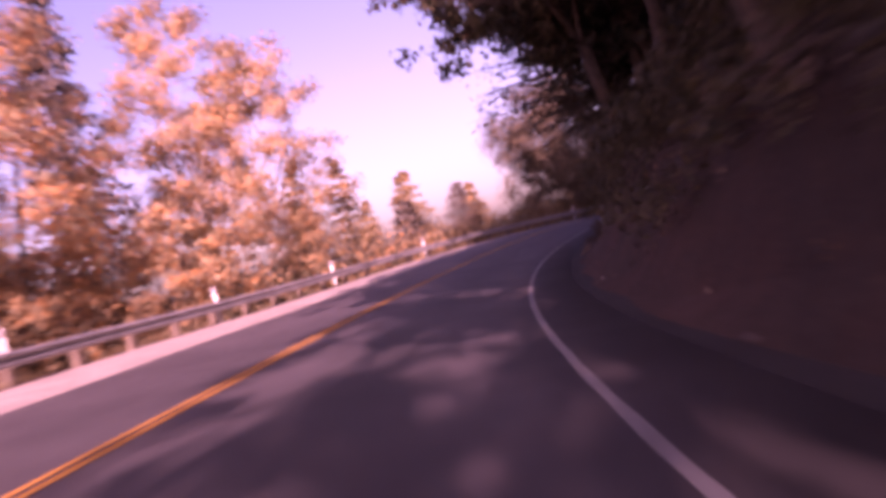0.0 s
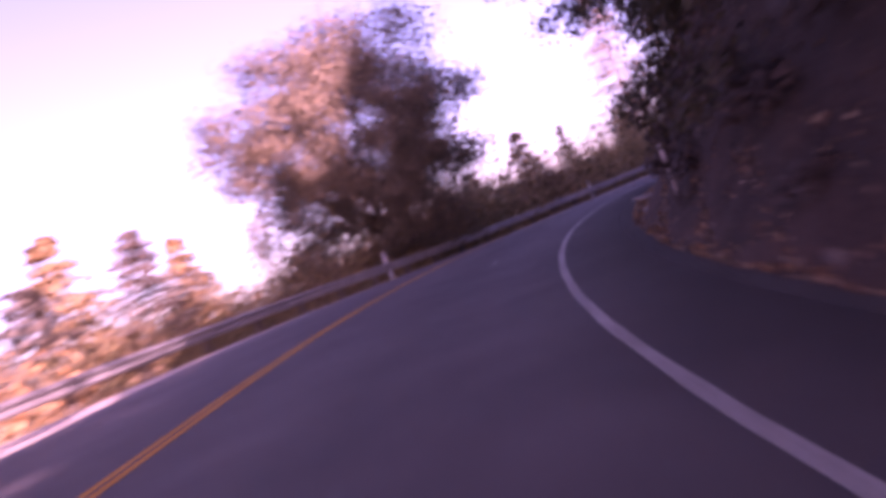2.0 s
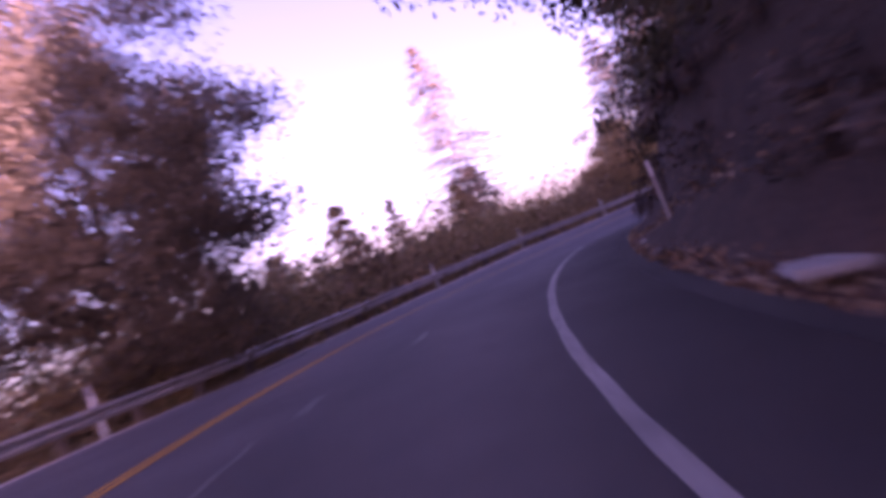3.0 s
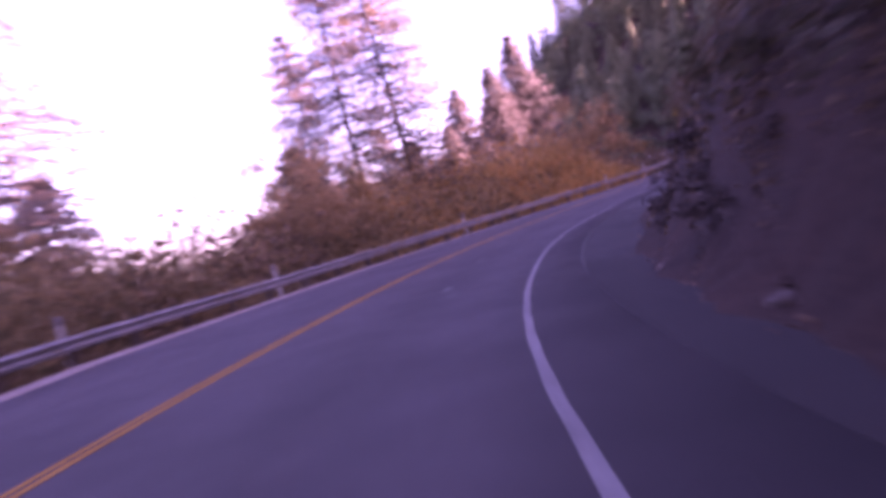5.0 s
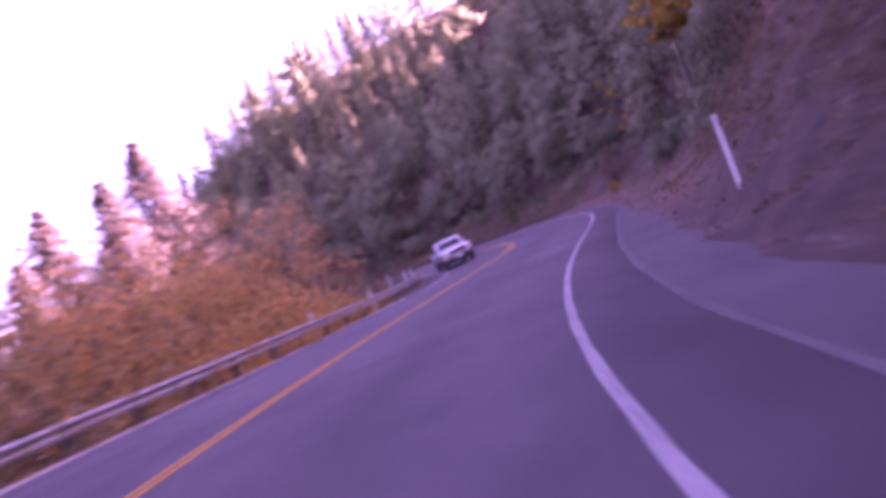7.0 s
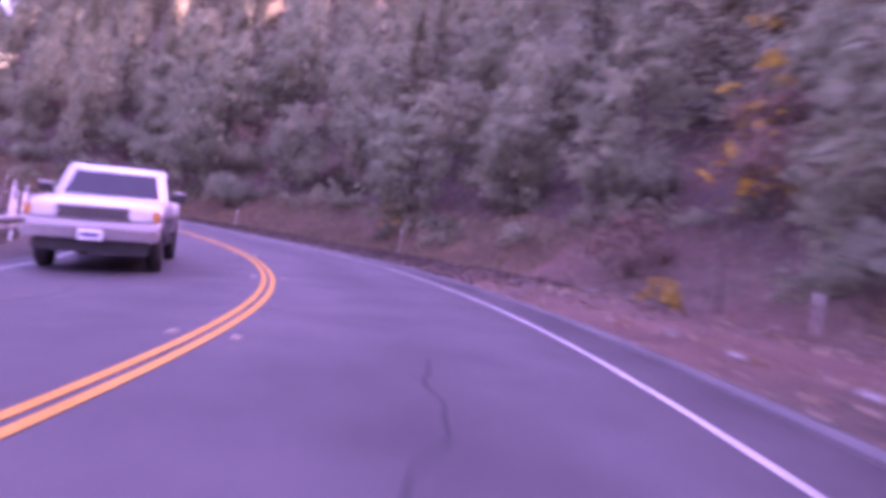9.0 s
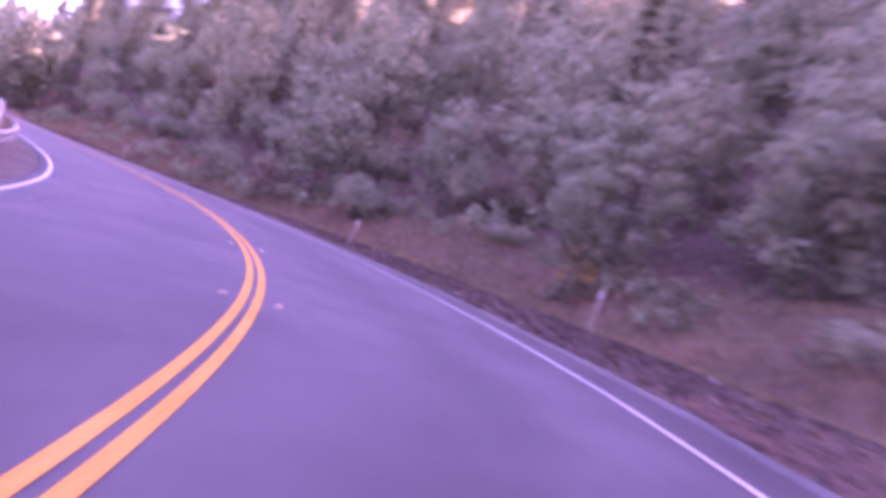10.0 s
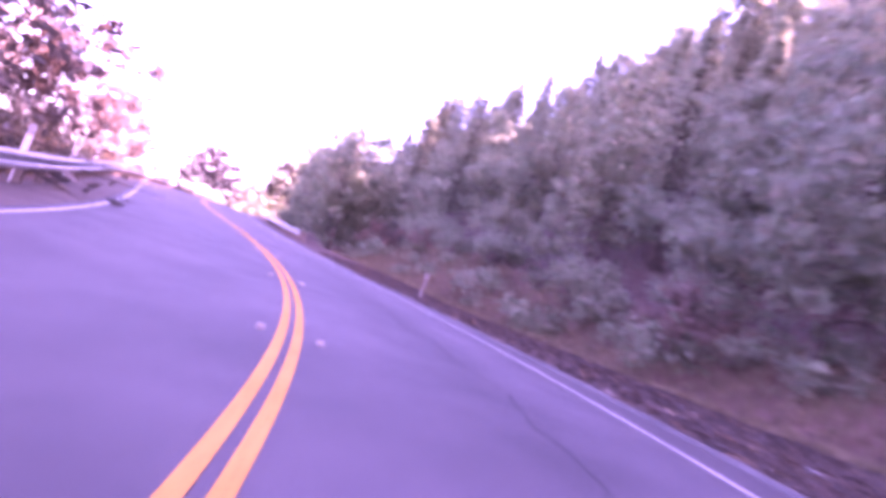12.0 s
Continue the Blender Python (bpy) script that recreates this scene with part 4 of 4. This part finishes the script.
# --- far trees where the road leaves the bend
for s, o, proto, sc in ((205, -9, farT, 0.75), (212, -12, farT, 0.8), (198, -13, farT, 0.7), (220, -8, farT, 0.8), (188, -14, farT, 0.75), (180, -12, farT, 0.7), (228, 9, farT, 0.55), (238, 6, farT, 0.5), (232, -10, farT, 0.7), (172, -15, farT, 0.7)):
    plant(proto, *by_road(s, o), s * 17, sc, "bare-limbed autumn tree where the road bends away", "tree", "far bend trees")

for s, o, top in ((203, -7.2, 5.0), (209, -7.6, 6.2), (216, -7.4, 6.8), (224, -7.6, 6.0), (231, -7.0, 4.5), (250, -6.6, 6.0), (256, -6.8, 7.5), (262, -6.8, 9.0), (268, -7.2, 10.5), (274, -7.2, 11.0), (280, -7.6, 11.5), (288, -8.0, 10.0), (296, -8.0, 8.0), (184, -9.5, 11.0), (190, -9.0, 8.0), (196, -8.6, 6.5)):
    x, y = by_road(s, o)
    plant(farT, x, y, s * 23, (float(surface(s, -5)) + top - ground_at(x, y)) / 17, "sunlit roadside tree behind the rail of the far bend", "tree", "far bend trees")
for s, o, proto, sc in ((229, 8.0, hbB, 0.7), (235, 9.0, hbB, 0.9), (240, 10.5, hbA, 0.8), (246, 9.5, hbA, 0.75), (252, 8.5, hbB, 0.9), (258, 9.5, hbA, 0.7), (250, 14, hbC, 0.8), (243, 15, hbC, 0.9)):
    plant(proto, *by_road(s, o), s * 31, sc, "grey-green brush and young trees on the slope", "tree", "slope growth")

for s in np.arange(203, 266, 4.2):
    x, y = by_road(s, rng.uniform(8.5, 11.5))
    proto, tall = rng.choice([(hbC, 10.5), (hbA, 8.5), (hbD, 12.0)])
    top = float(np.interp(s, [203, 225, 240, 266], [10.6, 10.8, 10.8, 10.6])) * rng.uniform(0.8, 1.06)
    plant(proto, x, y, s * 37, (float(surface(s, 7)) + top - ground_at(x, y)) / tall, "grey-green tree on the slope of the far bend", "tree", "slope growth")

for i in range(9):
    q = i / 8
    x, y = 239 + 9.5 * q + rng.uniform(-0.8, 0.8), 185.5 - 13.5 * q + rng.uniform(-0.8, 0.8)
    top = 10.5 + 20.0 * q + rng.uniform(-1.5, 0.8)
    plant(hbC if i % 3 else hbA, x, y, 77 * i, (top - ground_at(x, y)) / (10.5 if i % 3 else 8.5), "grey-green tree beyond the end of the road", "tree", "far bend trees")

# --- trees inside the second bend, below the road
inner = conifer(66, 24, 9.5, 0.05, 60, 12, 26, 0.17, L_PINE, trunk=0.22)
for x, y, top in ((117.0, 74.0, 21.0), (111.3, 76.0, 17.0), (104.5, 78.5, 14.5), (98.0, 78.0, 10.0), (121.0, 80.0, 15.0), (92.0, 80.0, 9.0)):
    plant(inner, x, y, x * 31, (top - ground_at(x, y)) / 24, "conifer below the road inside the bend", "tree", "valley slope conifers")

# --- grass and litter
nr = np.random.default_rng(5)


def scatter(name, n, s0, s1, o0, o1, size, mat, lift, upright, label, category):
    s, o = nr.uniform(s0, s1, n), nr.uniform(o0, o1, n)
    keep = (s - s0) * (1 - 0.5 * (o - o0) / (o1 - o0)) > 9 * nr.random(n) ** 2 if mat is L_DAMP else s > s0
    s, o, n = s[keep], o[keep], int(keep.sum())
    th = np.interp(s, SS, TH)
    x, y = np.interp(s, SS, CX) + np.cos(th) * o, np.interp(s, SS, CY) + np.sin(th) * o
    z = ground_height(x, y) + lift
    c = np.stack([x, y, z], 1)
    drp = np.tile([0, 0, 1.2], (n, 1)) if upright else nr.normal(size=(n, 3)) * [1, 1, 0.15]
    tagged(new(name, blades(name, nr, c, size, mat, 0.12 if upright else 0.7, drp)), label, category, kind="stuff")


scatter("leaf_litter", 6000, 112, 190, 4.9, 10.5, 0.05, L_LITTER, 0.05, False, "fallen leaves on the red earth verge", "leaf litter")
scatter("damp_litter", 38000, 137, 190, 4.86, 9.2, 0.05, L_DAMP, 0.05, False, "dark damp leaf litter beside the pavement", "leaf litter")
scatter("dry_grass", 38000, 141, 200, 8.4, 11.8, 0.14, L_GRASS, 0.08, True, "dry grass tufts on the slope", "grass")
scatter("slope_brush", 36000, 110, 236, 10.0, 34.0, 0.16, L_HILL, 0.10, True, "low grey-green undergrowth covering the slope", "undergrowth")
scatter("slope_litter", 30000, 110, 200, 9.0, 26.0, 0.15, L_RUSSET, 0.08, True, "brown dry growth under the slope trees", "undergrowth")
scatter("leaf_litter", 5000, 0, 112, 5.0, 8.5, 0.042, L_LITTER, 0.02, False, "fallen leaves at the foot of the cut bank", "leaf litter")
scatter("leaf_litter", 5000, 28, 62, 4.72, 5.7, 0.04, L_LITTER, 0.035, False, "reddish fallen leaves heaped along the bank foot", "leaf litter")
scatter("dry_grass", 9000, 0, 190, -8.2, -6.4, 0.16, L_GRASS, 0.08, True, "dry grass along the guard rail", "grass")

scatter("bank_growth", 26000, 70, 118, 6.0, 11.5, 0.05, L_DRY, 0.04, False, "fine dry growth covering the cut bank", "undergrowth")
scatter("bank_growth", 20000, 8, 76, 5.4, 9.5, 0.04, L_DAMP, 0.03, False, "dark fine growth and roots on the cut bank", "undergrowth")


# --- stones
def stone(seed, size, mat, name="rock"):
    rng = random.Random(seed)
    bm = bmesh.new()
    bmesh.ops.create_icosphere(bm, subdivisions=2, radius=size)
    for q in bm.verts:
        q.co *= 0.75 + 0.45 * noise.noise(q.co * (1.6 / size) + Vector((seed, 0, 0)))
        q.co.z *= 0.6
    me = bpy.data.meshes.new(name)
    bm.to_mesh(me)
    bm.free()
    me.materials.append(mat)
    return me


STONES = [stone(i, 0.16, ROCK) for i in range(3)] + [stone(9, 0.14, PALEROCK)]
rng = random.Random(3)
for i in range(46):
    s = rng.uniform(30, 180)
    o = float(foot(s)) + rng.uniform(0.0, 0.35 if s < 112 else 3.5)
    p = on_road(s, o)
    ob = tagged(new("rock", STONES[rng.choice([0, 1, 2])]), "small stone fallen from the bank", "rock", "fallen stones")
    ob.matrix_world = Matrix.Translation((p.x, p.y, ground_at(p.x, p.y) + 0.02)) @ pose(0, 0, 0, 0, 0, rng.uniform(0, 360)) @ Matrix.Scale(rng.uniform(0.4, 1.3), 4)
for s, o, k, sc in ((45.1, 4.98, 3, 0.7), (31.1, 4.85, 3, 0.6), (19.5, 5.02, 2, 0.4), (10.2, 4.85, 2, 0.4), (54.4, 4.9, 3, 0.55), (52.2, 4.85, 2, 0.6), (92.1, 5.75, 2, 0.8), (99.4, 5.75, 2, 0.6), (129.8, 5.8, 3, 0.75),
                    (128.1, 6.0, 3, 0.7), (133.0, 6.6, 2, 0.7), (150.3, 5.9, 3, 0.6), (148.2, 5.4, 3, 0.6), (161.8, 6.1, 3, 0.8), (160.4, 6.5, 2, 0.9)):
    p = on_road(s, o)
    ob = tagged(new("rock", STONES[k]), "pale stone lying at the road's edge" if k == 3 else "brown stone lying at the road's edge", "rock", "fallen stones")
    ob.matrix_world = Matrix.Translation((p.x, p.y, max(p.z, ground_at(p.x, p.y)) + 0.02)) @ pose(0, 0, 0, 0, 0, s * 53) @ Matrix.Scale(sc, 4)
for s, o, w, d, h in ((47.75, 5.0, 0.62, 0.42, 0.06),):
    p = on_road(s, o)
    bm = bmesh.new()
    bmesh.ops.create_cube(bm, size=1, matrix=Matrix.Diagonal((w, d, h, 1)))
    bmesh.ops.bevel(bm, geom=bm.edges[:], offset=0.025, segments=2, affect="EDGES")
    for q in bm.verts:
        q.co += Vector((noise.noise(q.co * 4 + Vector((s, 0, 0))), noise.noise(q.co * 4 + Vector((0, s, 0))), 0)) * 0.05
    me = bpy.data.meshes.new("rock_slab")
    bm.to_mesh(me)
    bm.free()
    me.materials.append(PALEROCK)
    ob = tagged(new("rock_slab", me), "pale flat broken slab lying at the foot of the bank", "rock")
    ob.matrix_world = Matrix.Translation((p.x, p.y, p.z + 0.07)) @ pose(0, 0, 0, 6, 3, heading(s) + 75)


# ================= pickup truck =================
def pickup():
    PAINT = material("white_car_paint", [(0.3, (0.52, 0.53, 0.56)), (0.7, (0.60, 0.61, 0.64))], 1.0, rough=0.25)
    LOWER = material("grey_car_paint", [(0.3, (0.38, 0.36, 0.38)), (0.7, (0.46, 0.44, 0.46))], 1.0, rough=0.3)
    GLASS = material("car_glass", [(0.3, (0.02, 0.02, 0.025)), (0.7, (0.035, 0.035, 0.04))], 1.0, rough=0.05)
    RUBBER = material("tyre_rubber", [(0.3, (0.02, 0.02, 0.02)), (0.7, (0.04, 0.04, 0.04))], 8, rough=0.9)
    CHROME = material("chrome", [(0.3, (0.6, 0.6, 0.6)), (0.7, (0.75, 0.75, 0.75))], 3, rough=0.15, metal=1.0)
    DARK = material("black_trim", [(0.3, (0.015, 0.015, 0.015)), (0.7, (0.03, 0.03, 0.03))], 5, rough=0.6)
    AMBER = material("amber_lens", [(0.3, (0.6, 0.2, 0.03)), (0.7, (0.7, 0.28, 0.05))], 5, rough=0.2)
    LENS = material("headlamp_lens", [(0.3, (0.55, 0.55, 0.55)), (0.7, (0.7, 0.7, 0.7))], 6, rough=0.1)
    PLATE = material("plate", [(0.3, (0.7, 0.7, 0.68)), (0.7, (0.8, 0.8, 0.78))], 6, rough=0.4)
    BAR = material("plate_bar", [(0.3, (0.06, 0.08, 0.2)), (0.7, (0.09, 0.11, 0.24))], 6, rough=0.5)
    root = tagged(new("pickup_truck"), "white older pickup truck with grey lower flanks on the oncoming lane", "truck")

    def side_profile(name, prof, half, mat, bevel=0.03, taper=None):
        """A closed outline in (y, z), given width to both sides; y points to the front."""
        bm = bmesh.new()
        rows = []
        for sx in (-1, 1):
            rows.append([bm.verts.new((sx * (half if taper is None else taper(z, half)), y, z)) for y, z in prof])
        n = len(prof)
        for i in range(n):
            bm.faces.new((rows[0][i], rows[0][(i + 1) % n], rows[1][(i + 1) % n], rows[1][i]))
        bm.faces.new(rows[0][::-1])
        bm.faces.new(rows[1])
        bmesh.ops.recalc_face_normals(bm, faces=bm.faces[:])
        bmesh.ops.bevel(bm, geom=bm.edges[:], offset=bevel, segments=2, affect="EDGES")
        me = bpy.data.meshes.new(name)
        bm.to_mesh(me)
        bm.free()
        me.materials.append(mat)
        me.polygons.foreach_set("use_smooth", [True] * len(me.polygons))
        return me

    arch = lambda cy, r=0.44, zc=0.36: [(cy + r * math.cos(a), zc + r * math.sin(a)) for a in [math.pi * k / 6 for k in range(7)]]
    lower = [(2.45, 0.54), (2.48, 0.80)] + [(-2.45, 0.80), (-2.45, 0.54)] + [(y, z) for y, z in arch(-1.55)[::-1] if z > 0.54] + [(y, z) for y, z in arch(1.50)[::-1] if z > 0.54]
    part("rocker_panel", box(1.72, 2.16, 0.19, 0.02, DARK, "rocker_panel", (0, -0.02, 0.45)), root, "black rocker panel under the doors")
    part("body", side_profile("body", lower, 0.90, LOWER, 0.02), root, "grey lower body side")
    part("bed", side_profile("bed", [(-0.55, 0.795), (-0.55, 1.16), (-2.46, 1.16), (-2.46, 0.795)], 0.90, PAINT), root, "white cargo bed wall")
    part("hood", side_profile("hood", [(0.72, 0.795), (0.72, 1.14), (1.6, 1.11), (2.40, 1.02), (2.47, 0.795)], 0.89, PAINT), root, "white hood")
    part("cab", side_profile("cab", [(-0.55, 0.795), (-0.53, 1.15), (-0.42, 1.66), (-0.25, 1.71), (0.20, 1.70), (0.35, 1.64), (0.88, 1.13), (0.88, 0.795)], 0.89, PAINT, 0.03, lambda z, h: h - max(0, z - 1.14) * 0.24), root, "white cab")
    def quad(name, pts, mat, label=""):
        part(name, mesh_of(name, pts, [tuple(range(len(pts)))], mat), root, label)
    quad("windshield", [(-0.74, 0.845, 1.175), (0.74, 0.845, 1.175), (0.64, 0.425, 1.585), (-0.64, 0.425, 1.585)], GLASS, "dark windshield")
    for sx in (-1, 1):
        quad("side_window", [(sx * 0.893, 0.66, 1.18), (sx * 0.893, -0.36, 1.18), (sx * 0.79, -0.30, 1.60), (sx * 0.79, 0.28, 1.60)], GLASS, "dark side window")
        quad("door_seam", [(sx * 0.912, 0.70, 0.5), (sx * 0.912, 0.685, 0.5), (sx * 0.912, 0.685, 1.13), (sx * 0.912, 0.70, 1.13)], DARK)
        quad("door_seam", [(sx * 0.912, -0.45, 0.5), (sx * 0.912, -0.465, 0.5), (sx * 0.912, -0.465, 1.13), (sx * 0.912, -0.45, 1.13)], DARK)
        mir = part("mirror", box(0.2, 0.09, 0.15, 0.02, DARK, "mirror", (sx * 1.06, 0.62, 1.24)), root, "black door mirror with a pale cap")
        part("mirror_cap", box(0.21, 0.10, 0.035, 0.01, PAINT, "mirror_cap", (sx * 1.06, 0.62, 1.325)), mir)
        part("mirror_arm", box(0.12, 0.04, 0.03, 0.006, DARK, "mirror_arm", (sx * 0.94, 0.62, 1.19)), mir)
        part("headlight", box(0.34, 0.05, 0.17, 0.012, LENS, "headlight", (sx * 0.64, 2.475, 0.90)), root, "square headlight")
        part("turn_signal", box(0.10, 0.05, 0.15, 0.012, AMBER, "turn_signal", (sx * 0.86, 2.45, 0.90)), root, "amber turn signal")
        part("door_handle", box(0.02, 0.14, 0.035, 0.006, CHROME, "door_handle", (sx * 0.91, -0.30, 1.03)), root)
        part("tail_light", box(0.05, 0.05, 0.3, 0.01, AMBER, "tail_light", (sx * 0.86, -2.455, 0.98)), root)
        for cy in (1.50, -1.55):
            w = part("wheel", mesh_of("wheel", *ring_solid(0.10, 0.14), DARK), root, m=Matrix.Translation((sx * 0.80, cy, 0.36)))
            part("tyre", mesh_of("tyre", *ring_solid(0.36, 0.22, 0.21), RUBBER, True), w)
            part("rim", mesh_of("rim", *ring_solid(0.215, 0.18), CHROME), w, "pale steel rim")
    gr = part("grille", box(1.02, 0.04, 0.19, 0.01, DARK, "grille", (0, 2.47, 0.90)), root, "black grille with chrome bars")
    for z in (0.84, 0.90, 0.96):
        part("grille_bar", box(1.0, 0.03, 0.016, 0.004, CHROME, "grille_bar", (0, 2.50, z)), gr)
    part("bumper", box(1.84, 0.16, 0.17, 0.03, CHROME, "bumper", (0, 2.54, 0.60)), root, "chrome front bumper")
    part("valance", box(1.6, 0.10, 0.18, 0.03, DARK, "valance", (0, 2.44, 0.40)), root)
    part("rear_bumper", box(1.78, 0.14, 0.16, 0.03, CHROME, "rear_bumper", (0, -2.53, 0.58)), root)
    pl = part("licence_plate", box(0.32, 0.02, 0.16, 0.004, PLATE, "licence_plate", (0, 2.635, 0.58)), root, "white plate with a plain bar")
    part("plate_bar", box(0.24, 0.006, 0.06, 0.001, BAR, "plate_bar", (0, 2.648, 0.575)), pl)
    rk = part("roof_rack", box(1.30, 0.10, 0.07, 0.02, DARK, "roof_rack", (0, -0.46, 1.73)), root, "black rack behind the cab roof")
    part("underside", box(1.5, 4.3, 0.22, 0.03, DARK, "underside", (0, 0, 0.42)), root)
    part("axle_front", box(1.5, 0.10, 0.10, 0.02, DARK, "axle_front", (0, 1.50, 0.36)), root)
    part("axle_rear", box(1.5, 0.12, 0.12, 0.02, DARK, "axle_rear", (0, -1.55, 0.36)), root)
    return root


def ring_solid(r, width, inner=0.0, n=22):
    """A wheel-like solid about the x axis; with inner a ring."""
    v, f = [], []
    prof = [(inner, -width / 2), (r * 0.93, -width / 2), (r, -width * 0.32), (r, width * 0.32), (r * 0.93, width / 2), (inner, width / 2)]
    k = len(prof)
    for i in range(n):
        a = 2 * math.pi * i / n
        for q, w in prof:
            v.append((w, math.cos(a) * q, math.sin(a) * q))
    for i in range(n):
        for j in range(k - 1 + (1 if inner else 0)):
            a, b = i * k + j, i * k + (j + 1) % k
            c, d = ((i + 1) % n) * k + j, ((i + 1) % n) * k + (j + 1) % k
            f.append((a, b, d, c))
    return v, f


truck = pickup()
TS, TO = 135.8, -2.6
c = on_road(TS, TO)
front, back = on_road(TS - 1.5, TO), on_road(TS + 1.55, TO)
yaw = math.degrees(math.atan2(front.y - back.y, front.x - back.x)) - 90
slope = math.degrees(math.atan2(front.z - back.z, (front - back).length))
roll = math.degrees(math.atan2(on_road(TS, TO - 0.8).z - on_road(TS, TO + 0.8).z, 1.6))
truck.matrix_world = Matrix.Translation(c) @ pose(0, 0, 0.01, slope, -roll, yaw)
